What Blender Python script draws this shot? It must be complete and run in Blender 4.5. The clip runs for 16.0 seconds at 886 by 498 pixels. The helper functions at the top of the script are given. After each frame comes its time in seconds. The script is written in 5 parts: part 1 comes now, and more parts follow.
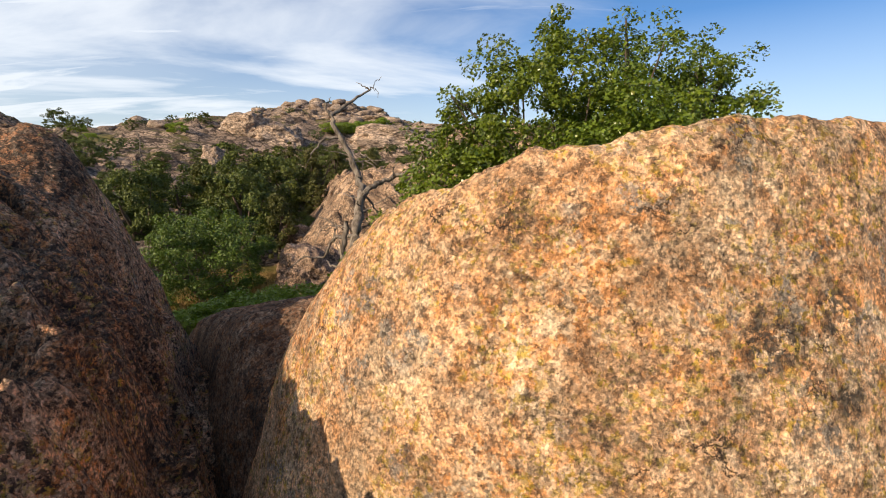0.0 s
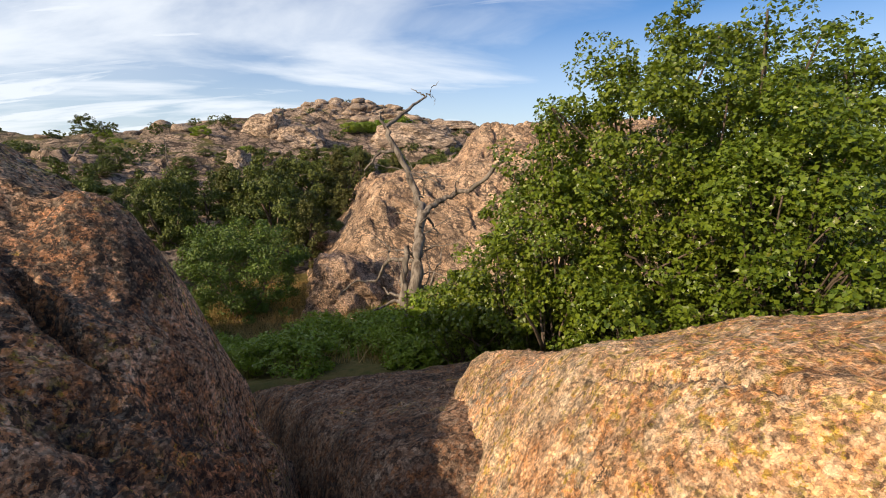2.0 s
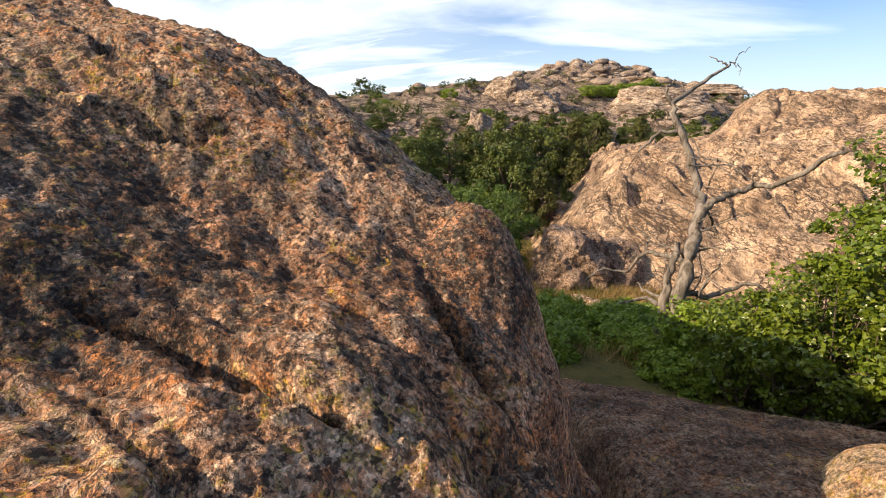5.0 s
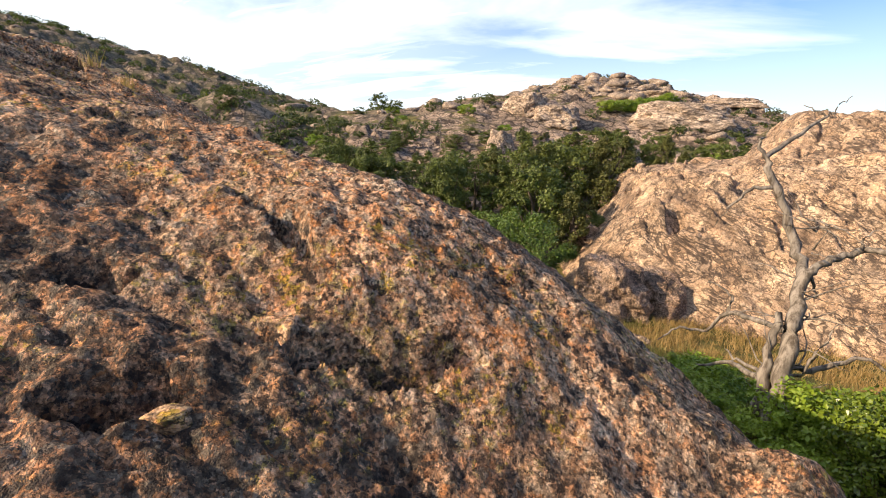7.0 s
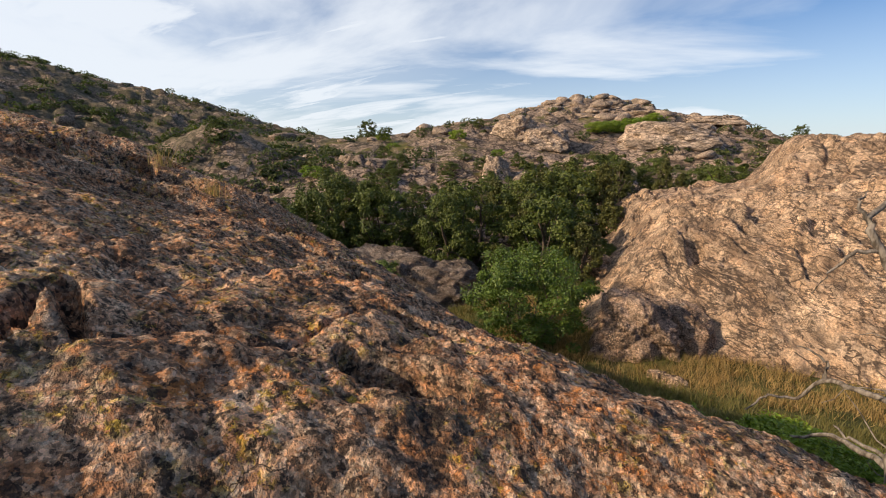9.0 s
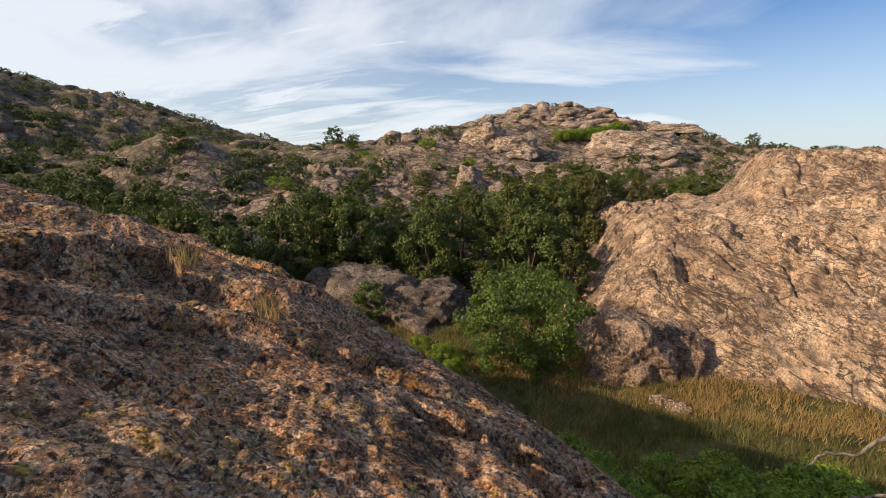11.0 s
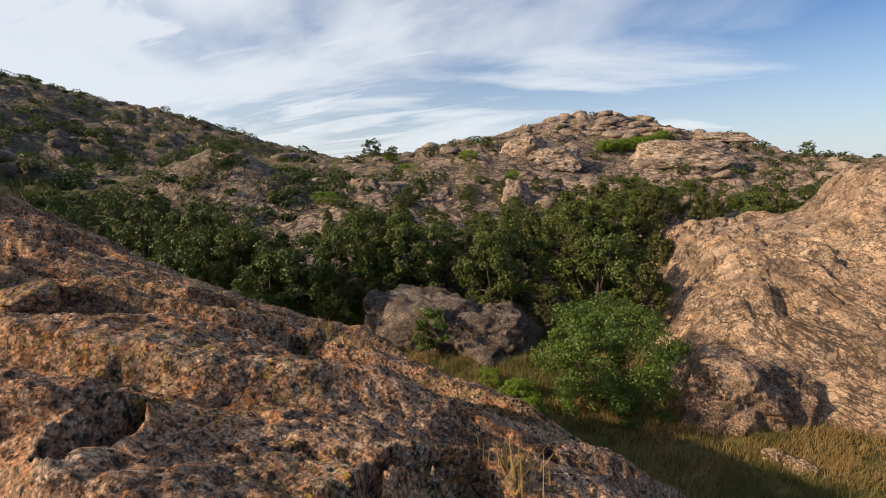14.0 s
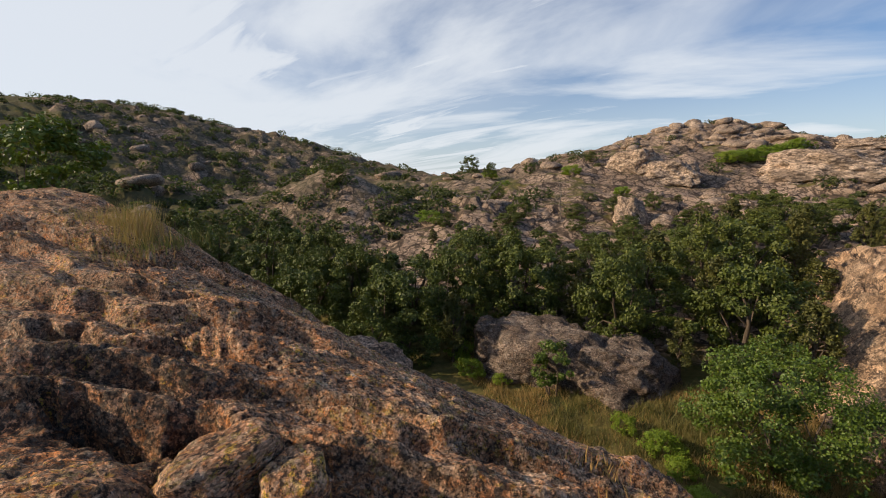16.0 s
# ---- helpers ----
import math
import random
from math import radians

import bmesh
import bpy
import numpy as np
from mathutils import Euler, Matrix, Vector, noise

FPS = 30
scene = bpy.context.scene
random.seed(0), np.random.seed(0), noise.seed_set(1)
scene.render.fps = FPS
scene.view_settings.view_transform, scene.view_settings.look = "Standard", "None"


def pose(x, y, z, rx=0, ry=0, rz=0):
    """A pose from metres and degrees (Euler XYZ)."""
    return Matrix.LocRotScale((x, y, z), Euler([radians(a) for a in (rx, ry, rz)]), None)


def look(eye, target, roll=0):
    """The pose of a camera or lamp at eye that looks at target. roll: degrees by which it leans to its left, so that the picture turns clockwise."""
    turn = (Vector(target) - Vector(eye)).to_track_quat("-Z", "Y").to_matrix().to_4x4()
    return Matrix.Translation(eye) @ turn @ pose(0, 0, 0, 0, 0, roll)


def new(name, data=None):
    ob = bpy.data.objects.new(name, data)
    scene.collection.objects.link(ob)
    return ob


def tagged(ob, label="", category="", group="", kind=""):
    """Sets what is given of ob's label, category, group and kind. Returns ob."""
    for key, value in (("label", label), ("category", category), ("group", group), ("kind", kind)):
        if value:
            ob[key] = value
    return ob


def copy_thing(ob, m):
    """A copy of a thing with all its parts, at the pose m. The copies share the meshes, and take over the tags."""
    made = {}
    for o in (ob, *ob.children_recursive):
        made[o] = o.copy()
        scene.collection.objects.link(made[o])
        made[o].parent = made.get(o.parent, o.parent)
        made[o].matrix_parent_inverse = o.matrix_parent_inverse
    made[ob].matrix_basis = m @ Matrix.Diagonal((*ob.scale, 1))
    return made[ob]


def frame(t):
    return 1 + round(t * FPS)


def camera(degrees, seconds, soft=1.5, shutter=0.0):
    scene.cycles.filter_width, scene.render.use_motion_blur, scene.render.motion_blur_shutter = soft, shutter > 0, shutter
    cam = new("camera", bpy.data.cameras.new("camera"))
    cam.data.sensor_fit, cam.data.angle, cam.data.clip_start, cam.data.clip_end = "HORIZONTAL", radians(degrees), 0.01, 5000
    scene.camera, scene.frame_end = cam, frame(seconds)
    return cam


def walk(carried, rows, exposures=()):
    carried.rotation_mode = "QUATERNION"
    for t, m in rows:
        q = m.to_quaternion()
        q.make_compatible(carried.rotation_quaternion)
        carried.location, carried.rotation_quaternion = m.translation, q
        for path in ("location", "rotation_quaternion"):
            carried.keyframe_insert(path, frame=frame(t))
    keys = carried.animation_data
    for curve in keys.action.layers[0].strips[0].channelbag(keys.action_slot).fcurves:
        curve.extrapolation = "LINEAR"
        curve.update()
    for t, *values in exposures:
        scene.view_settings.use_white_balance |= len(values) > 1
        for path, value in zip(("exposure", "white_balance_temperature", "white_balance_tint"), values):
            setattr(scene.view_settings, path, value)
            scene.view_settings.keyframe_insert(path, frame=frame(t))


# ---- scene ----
cam = camera(87.8, 16.0, soft=1.0)
METRES, EYE, TILT, LEAN, TURN = 12.0, 6.5, -11.0, -0.5, 0.0
ROWS = [
    (0.0, 0.0, 0.0, 0.0, 0.0, 0.0, -0.0),
    (0.5, -0.0204, 0.038, 0.0223, 0.37, 0.0, 0.15),
    (1.0, -0.0451, 0.0507, 0.0305, 0.35, -0.17, 0.18),
    (1.5, -0.0695, 0.068, 0.0358, 1.23, -0.38, 0.74),
    (2.0, -0.0846, 0.0842, 0.0475, 2.14, -0.47, 0.68),
    (2.5, -0.0983, 0.0975, 0.0533, 6.35, -1.16, -0.27),
    (3.0, -0.1086, 0.1016, 0.0572, 12.89, -2.47, -1.96),
    (3.5, -0.1163, 0.0962, 0.056, 18.49, -3.76, -3.3),
    (6.0, -0.1965, 0.0952, 0.0882, 30.59, -6.28, -7.02),
    (6.5, -0.2245, 0.098, 0.102, 30.48, -5.79, -6.84),
    (7.0, -0.2592, 0.0963, 0.1272, 29.89, -4.97, -6.44),
    (7.5, -0.293, 0.0917, 0.1427, 29.75, -4.19, -5.83),
    (8.0, -0.3293, 0.0918, 0.1611, 29.66, -3.5, -5.37),
    (8.5, -0.3645, 0.084, 0.174, 29.02, -2.8, -5.12),
    (9.0, -0.3978, 0.0913, 0.1874, 28.08, -2.33, -4.54),
    (11.5, -0.554, 0.124, 0.2596, 23.27, -1.44, -3.82),
    (12.0, -0.5834, 0.1257, 0.2727, 23.55, -1.31, -3.87),
    (12.5, -0.613, 0.1279, 0.2823, 24.15, -1.16, -3.99),
    (13.0, -0.6473, 0.1307, 0.288, 25.79, -1.12, -4.06),
    (13.5, -0.6789, 0.1384, 0.294, 26.32, -0.83, -4.05),
    (14.0, -0.7184, 0.143, 0.3029, 26.99, -0.75, -3.98),
    (14.5, -0.7597, 0.1551, 0.3094, 28.27, -0.52, -3.81),
    (15.0, -0.795, 0.1574, 0.3212, 29.62, -0.17, -3.85),
    (15.5, -0.8365, 0.1545, 0.3321, 33.98, 0.01, -4.41),
    (16.0, -0.8729, 0.1601, 0.3423, 38.1, 0.12, -4.89),
]
EXPOSURES = [(0.0, 0.12), (2.0, 0.15), (3.5, 0.22), (6.5, 0.66), (7.2, 0.62), (8.2, 0.24), (9.0, 0.02), (12.0, -0.02), (16.0, -0.16)]
walk(cam, [(t, pose(0, 0, EYE, TILT, LEAN, TURN) @ pose(METRES * x, METRES * y, METRES * z, 90 + pitch, roll, yaw)) for t, x, y, z, yaw, pitch, roll in ROWS], EXPOSURES)
# ---------------------------------------------------------------- world, sun
SUN_AZ, SUN_EL = 133.0, 26.5      # degrees left of +Y, and above the horizon
sun_dir = Vector((-math.sin(radians(SUN_AZ)) * math.cos(radians(SUN_EL)), math.cos(radians(SUN_AZ)) * math.cos(radians(SUN_EL)), math.sin(radians(SUN_EL))))


def make_world():
    world = bpy.data.worlds.new("daylight")
    scene.world = world
    world.use_nodes = True
    nt = world.node_tree
    nt.nodes.clear()
    N, L = nt.nodes.new, nt.links.new
    sky = N("ShaderNodeTexSky")
    sky.sky_type, sky.sun_disc = "NISHITA", False
    sky.sun_elevation, sky.sun_rotation = radians(SUN_EL), radians(360 - SUN_AZ)
    sky.air_density, sky.dust_density, sky.ozone_density = 1.1, 0.4, 3.5
    tc = N("ShaderNodeTexCoord")
    sep = N("ShaderNodeSeparateXYZ")
    L(tc.outputs["Generated"], sep.inputs[0])
    up = N("ShaderNodeMath"); up.operation = "ADD"; up.inputs[1].default_value = 0.12
    L(sep.outputs["Z"], up.inputs[0])
    low = N("ShaderNodeMath"); low.operation = "MAXIMUM"; low.inputs[1].default_value = 0.05
    L(up.outputs[0], low.inputs[0])
    plane = []
    for axis in "XY":
        d = N("ShaderNodeMath"); d.operation = "DIVIDE"
        L(sep.outputs[axis], d.inputs[0]); L(low.outputs[0], d.inputs[1])
        plane.append(d)
    comb = N("ShaderNodeCombineXYZ")
    L(plane[0].outputs[0], comb.inputs[0]); L(plane[1].outputs[0], comb.inputs[1])
    def streaks(scale, stretch, shift, lo, hi):
        mp = N("ShaderNodeMapping")
        mp.inputs["Rotation"].default_value = (0, 0, radians(CLOUD_TURN))
        mp.inputs["Scale"].default_value = stretch
        mp.inputs["Location"].default_value = shift
        L(comb.outputs[0], mp.inputs[0])
        t = N("ShaderNodeTexNoise"); t.inputs["Scale"].default_value = scale; t.inputs["Detail"].default_value = 8
        t.inputs["Roughness"].default_value = 0.56; t.inputs["Distortion"].default_value = 0.7
        L(mp.outputs[0], t.inputs["Vector"])
        r = N("ShaderNodeMapRange"); r.interpolation_type = "SMOOTHSTEP"
        for key, v in (("From Min", lo), ("From Max", hi), ("To Min", 0.0), ("To Max", 1.0)):
            r.inputs[key].default_value = v
        lean = N("ShaderNodeMath"); lean.operation = "MULTIPLY_ADD"; lean.inputs[1].default_value = -0.24
        L(sep.outputs["X"], lean.inputs[0]); L(t.outputs[0], lean.inputs[2])
        L(lean.outputs[0], r.inputs["Value"])
        return r.outputs[0]

    broad = streaks(0.9, (0.30, 0.62, 1), CLOUD_SHIFT, 0.43, 0.70)
    wisps = streaks(2.6, (0.22, 0.9, 1), (3.1, 1.7, 0.0), 0.56, 0.80)
    ramp = N("ShaderNodeMath"); ramp.operation = "MAXIMUM"
    L(broad, ramp.inputs[0]); L(wisps, ramp.inputs[1])
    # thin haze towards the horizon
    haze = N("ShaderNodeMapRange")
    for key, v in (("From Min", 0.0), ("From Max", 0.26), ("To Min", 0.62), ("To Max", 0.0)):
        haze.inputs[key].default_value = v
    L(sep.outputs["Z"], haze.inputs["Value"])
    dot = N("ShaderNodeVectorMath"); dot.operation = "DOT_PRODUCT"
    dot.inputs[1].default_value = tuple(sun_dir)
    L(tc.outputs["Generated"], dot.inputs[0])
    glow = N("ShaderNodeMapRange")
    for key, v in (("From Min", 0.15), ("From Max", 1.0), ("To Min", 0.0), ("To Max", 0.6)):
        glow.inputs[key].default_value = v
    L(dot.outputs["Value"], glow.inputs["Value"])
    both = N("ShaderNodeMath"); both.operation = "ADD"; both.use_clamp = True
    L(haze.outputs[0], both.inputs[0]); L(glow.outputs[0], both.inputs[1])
    # a thin even veil of cloud over the western sky
    veil = N("ShaderNodeMapRange"); veil.interpolation_type = "SMOOTHSTEP"
    for key, v in (("From Min", 0.10), ("From Max", -0.85), ("To Min", 0.0), ("To Max", 0.50)):
        veil.inputs[key].default_value = v
    L(sep.outputs["X"], veil.inputs["Value"])
    high = N("ShaderNodeMapRange")
    for key, v in (("From Min", 0.15), ("From Max", 0.60), ("To Min", 1.0), ("To Max", 0.15)):
        high.inputs[key].default_value = v
    L(sep.outputs["Z"], high.inputs["Value"])
    thin = N("ShaderNodeMath"); thin.operation = "MULTIPLY"
    L(veil.outputs[0], thin.inputs[0]); L(high.outputs[0], thin.inputs[1])
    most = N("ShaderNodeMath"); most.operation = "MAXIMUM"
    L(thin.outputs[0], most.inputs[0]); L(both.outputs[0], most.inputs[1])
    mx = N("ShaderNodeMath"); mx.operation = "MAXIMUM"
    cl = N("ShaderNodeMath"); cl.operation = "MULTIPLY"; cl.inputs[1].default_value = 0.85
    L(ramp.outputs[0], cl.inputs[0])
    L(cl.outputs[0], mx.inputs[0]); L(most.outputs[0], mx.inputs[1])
    tint = N("ShaderNodeMix"); tint.data_type, tint.blend_type = "RGBA", "MULTIPLY"
    tint.inputs["Factor"].default_value, tint.inputs["B"].default_value = 1.0, SKY_TINT
    L(sky.outputs[0], tint.inputs["A"])
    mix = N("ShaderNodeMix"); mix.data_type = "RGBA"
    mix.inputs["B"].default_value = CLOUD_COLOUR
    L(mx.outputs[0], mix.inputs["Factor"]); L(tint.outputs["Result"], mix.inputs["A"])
    bg = N("ShaderNodeBackground"); bg.inputs["Strength"].default_value = SKY_STRENGTH
    out = N("ShaderNodeOutputWorld")
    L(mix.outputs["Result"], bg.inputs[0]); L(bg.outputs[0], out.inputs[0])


SKY_TINT = (0.75, 1.08, 1.46, 1)
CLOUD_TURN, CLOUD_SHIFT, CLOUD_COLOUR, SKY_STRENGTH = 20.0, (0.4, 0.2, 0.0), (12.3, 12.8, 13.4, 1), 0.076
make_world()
sun_data = bpy.data.lights.new("sun", "SUN")
sun_data.energy, sun_data.angle, sun_data.color = 5.0, radians(0.55), (1.0, 0.79, 0.55)
sun = new("sun", sun_data)
sun.matrix_world = look((0, 0, 60), Vector((0, 0, 60)) - sun_dir)

# ---------------------------------------------------------------- number helpers


def lattice(ix, iy, iz, seed):
    h = (ix * 374761393 + iy * 668265263 + iz * 2147483647 + seed * 1274126177) & 0xFFFFFFFF
    h = ((h ^ (h >> 13)) * 1274126177) & 0xFFFFFFFF
    h = ((h ^ (h >> 16)) * 2246822519) & 0xFFFFFFFF
    return ((h ^ (h >> 15)) & 0xFFFFFF) / 0xFFFFFF


def vnoise(x, y, z, seed=0):
    """Smooth noise in -1..1 over arrays."""
    x, y, z = np.broadcast_arrays(np.asarray(x, float), np.asarray(y, float), np.asarray(z, float))
    fx, fy, fz = np.floor(x), np.floor(y), np.floor(z)
    ix, iy, iz = fx.astype(np.int64), fy.astype(np.int64), fz.astype(np.int64)
    u, v, w = x - fx, y - fy, z - fz
    u, v, w = [a * a * a * (a * (a * 6 - 15) + 10) for a in (u, v, w)]
    out = 0
    for dx in (0, 1):
        for dy in (0, 1):
            for dz in (0, 1):
                wt = (u if dx else 1 - u) * (v if dy else 1 - v) * (w if dz else 1 - w)
                out = out + wt * lattice(ix + dx, iy + dy, iz + dz, seed)
    return out * 2 - 1


def fbm(x, y, z=0.0, octaves=4, gain=0.5, seed=0):
    s, a, f = 0, 1.0, 1.0
    for i in range(octaves):
        s = s + a * vnoise(x * f, y * f, z * f, seed + i)
        a, f = a * gain, f * 2.03
    return s


def ridged(x, y, z=0.0, octaves=4, gain=0.5, seed=0):
    s, a, f = 0, 1.0, 1.0
    for i in range(octaves):
        s = s + a * (1 - np.abs(vnoise(x * f, y * f, z * f, seed + i)) * 2)
        a, f = a * gain, f * 2.03
    return s


def cells(x, y, seed=0):
    """Distance to the nearest and second nearest of jittered points, and the nearest one's own number."""
    ix, iy = np.floor(x).astype(np.int64), np.floor(y).astype(np.int64)
    d1, d2, own = np.full(x.shape, 9.0), np.full(x.shape, 9.0), np.zeros(x.shape)
    for dx in (-1, 0, 1):
        for dy in (-1, 0, 1):
            cx, cy = ix + dx, iy + dy
            px = cx + lattice(cx, cy, cx * 0, seed)
            py = cy + lattice(cx, cy, cx * 0 + 7, seed)
            d = np.hypot(px - x, py - y)
            near = d < d1
            d2 = np.where(near, d1, np.minimum(d2, d))
            own = np.where(near, lattice(cx, cy, cx * 0 + 13, seed), own)
            d1 = np.where(near, d, d1)
    return d1, d2, own


def smin(a, b, k):
    h = np.clip(0.5 + 0.5 * (b - a) / k, 0, 1)
    return b * (1 - h) + a * h - k * h * (1 - h)


def smax(a, b, k):
    return -smin(-a, -b, k)


def soft(a, k):
    """Smooth max(0, a)."""
    return 0.5 * (a + np.sqrt(a * a + k * k))


def step(a, lo, hi):
    t = np.clip((a - lo) / (hi - lo), 0, 1)
    return t * t * (3 - 2 * t)


def glide(x, xs, ys):
    """Smooth curve through stations (xs rising)."""
    xs, ys = np.asarray(xs, float), np.asarray(ys, float)
    m = np.gradient(ys, xs)
    x = np.clip(x, xs[0], xs[-1])
    i = np.clip(np.searchsorted(xs, x) - 1, 0, len(xs) - 2)
    h = xs[i + 1] - xs[i]
    t = (x - xs[i]) / h
    return (2 * t**3 - 3 * t**2 + 1) * ys[i] + (t**3 - 2 * t**2 + t) * h * m[i] + (-2 * t**3 + 3 * t**2) * ys[i + 1] + (t**3 - t**2) * h * m[i + 1]


# ---------------------------------------------------------------- mesh helpers


def mesh_of(name, verts, faces, material, smooth=True):
    """One mesh from an (n, 3) array and an (m, k) array of corners."""
    me = bpy.data.meshes.new(name)
    faces = np.asarray(faces, np.int32)
    k = faces.shape[1]
    me.vertices.add(len(verts))
    me.vertices.foreach_set("co", np.asarray(verts, np.float32).ravel())
    me.loops.add(faces.size)
    me.loops.foreach_set("vertex_index", faces.ravel())
    me.polygons.add(len(faces))
    me.polygons.foreach_set("loop_start", np.arange(0, faces.size, k, dtype=np.int32))
    me.polygons.foreach_set("use_smooth", np.full(len(faces), smooth))
    me.materials.append(material)
    me.update(calc_edges=True)
    return me


def grid_faces(rows, cols, wrap=False):
    i = np.arange(rows * cols).reshape(rows, cols)
    if wrap:
        i = np.concatenate([i, i[:, :1]], axis=1)
    return np.stack([i[:-1, :-1], i[:-1, 1:], i[1:, 1:], i[1:, :-1]], -1).reshape(-1, 4)


def part(name, me, parent, label=""):
    ob = new(name, me)
    ob.parent = parent
    return tagged(ob, label)


def holder(name, m, label, category, group="", kind=""):
    ob = new(name)
    ob.empty_display_size = 0.2
    ob.matrix_world = m
    return tagged(ob, label, category, group, kind)

# ---------------------------------------------------------------- materials


class Nodes:
    """Short-hand for a node material."""

    def __init__(self, name):
        self.mat = bpy.data.materials.new(name)
        self.mat.use_nodes = True
        self.nt = self.mat.node_tree
        self.nt.nodes.clear()
        self.out = self.nt.nodes.new("ShaderNodeOutputMaterial")
        self.coord = self.nt.nodes.new("ShaderNodeTexCoord").outputs["Object"]

    def put(self, socket, value):
        if isinstance(value, bpy.types.NodeSocket):
            self.nt.links.new(value, socket)
        else:
            socket.default_value = value

    def noise(self, scale, detail=4.0, rough=0.55, distort=0.0, stretch=None, turn=0.0, seed=0.0):
        n = self.nt.nodes.new("ShaderNodeTexNoise")
        n.inputs["Scale"].default_value, n.inputs["Detail"].default_value = scale, detail
        n.inputs["Roughness"].default_value, n.inputs["Distortion"].default_value = rough, distort
        m = self.nt.nodes.new("ShaderNodeMapping")
        m.inputs["Scale"].default_value = stretch or (1, 1, 1)
        m.inputs["Rotation"].default_value = (0, 0, radians(turn))
        m.inputs["Location"].default_value = (seed * 3.7, seed * 1.9, seed * 2.3)
        self.put(m.inputs[0], self.coord)
        self.put(n.inputs["Vector"], m.outputs[0])
        return n.outputs[0]

    def voronoi(self, scale, feature="F1", rand=1.0, warp=0.0):
        n = self.nt.nodes.new("ShaderNodeTexVoronoi")
        n.feature = feature
        n.inputs["Scale"].default_value, n.inputs["Randomness"].default_value = scale, rand
        v = self.coord
        if warp:
            w = self.nt.nodes.new("ShaderNodeTexNoise")
            w.inputs["Scale"].default_value, w.inputs["Detail"].default_value = scale * 1.7, 3
            self.put(w.inputs["Vector"], self.coord)
            a = self.nt.nodes.new("ShaderNodeVectorMath")
            a.operation = "MULTIPLY_ADD"
            a.inputs[1].default_value = (warp, warp, warp)
            self.put(a.inputs[0], w.outputs["Color"])
            self.put(a.inputs[2], self.coord)
            v = a.outputs[0]
        self.put(n.inputs["Vector"], v)
        return n.outputs[0]

    def ramp(self, x, lo, hi, a=0.0, b=1.0):
        n = self.nt.nodes.new("ShaderNodeMapRange")
        n.interpolation_type = "SMOOTHSTEP"
        self.put(n.inputs["Value"], x)
        for key, v in (("From Min", lo), ("From Max", hi), ("To Min", a), ("To Max", b)):
            n.inputs[key].default_value = v
        return n.outputs[0]

    def math(self, op, a, b=0.0):
        n = self.nt.nodes.new("ShaderNodeMath")
        n.operation = op
        self.put(n.inputs[0], a)
        self.put(n.inputs[1], b)
        return n.outputs[0]

    def mix(self, f, a, b, blend="MIX"):
        n = self.nt.nodes.new("ShaderNodeMix")
        n.data_type, n.blend_type = "RGBA", blend
        self.put(n.inputs["Factor"], f)
        for key, v in (("A", a), ("B", b)):
            if isinstance(v, tuple):
                v = (*v, 1)
            self.put(n.inputs[key], v)
        return n.outputs["Result"]

    def bump(self, height, strength, distance, normal=None):
        n = self.nt.nodes.new("ShaderNodeBump")
        n.inputs["Strength"].default_value, n.inputs["Distance"].default_value = strength, distance
        self.put(n.inputs["Height"], height)
        if normal is not None:
            self.put(n.inputs["Normal"], normal)
        return n.outputs[0]

    def random(self, where="object"):
        if where == "object":
            return self.nt.nodes.new("ShaderNodeObjectInfo").outputs["Random"]
        return self.nt.nodes.new("ShaderNodeNewGeometry").outputs["Random Per Island"]

    def upward(self):
        g = self.nt.nodes.new("ShaderNodeNewGeometry")
        s = self.nt.nodes.new("ShaderNodeSeparateXYZ")
        self.put(s.inputs[0], g.outputs["Normal"])
        return s.outputs["Z"]

    def height(self):
        s = self.nt.nodes.new("ShaderNodeSeparateXYZ")
        self.put(s.inputs[0], self.coord)
        return s.outputs

    def finish(self, colour, rough=0.9, normal=None, specular=0.25):
        p = self.nt.nodes.new("ShaderNodeBsdfPrincipled")
        self.put(p.inputs["Base Color"], (*colour, 1) if isinstance(colour, tuple) else colour)
        self.put(p.inputs["Roughness"], rough)
        p.inputs["Specular IOR Level"].default_value = specular
        if normal is not None:
            self.put(p.inputs["Normal"], normal)
        self.nt.links.new(p.outputs[0], self.out.inputs[0])
        return self.mat


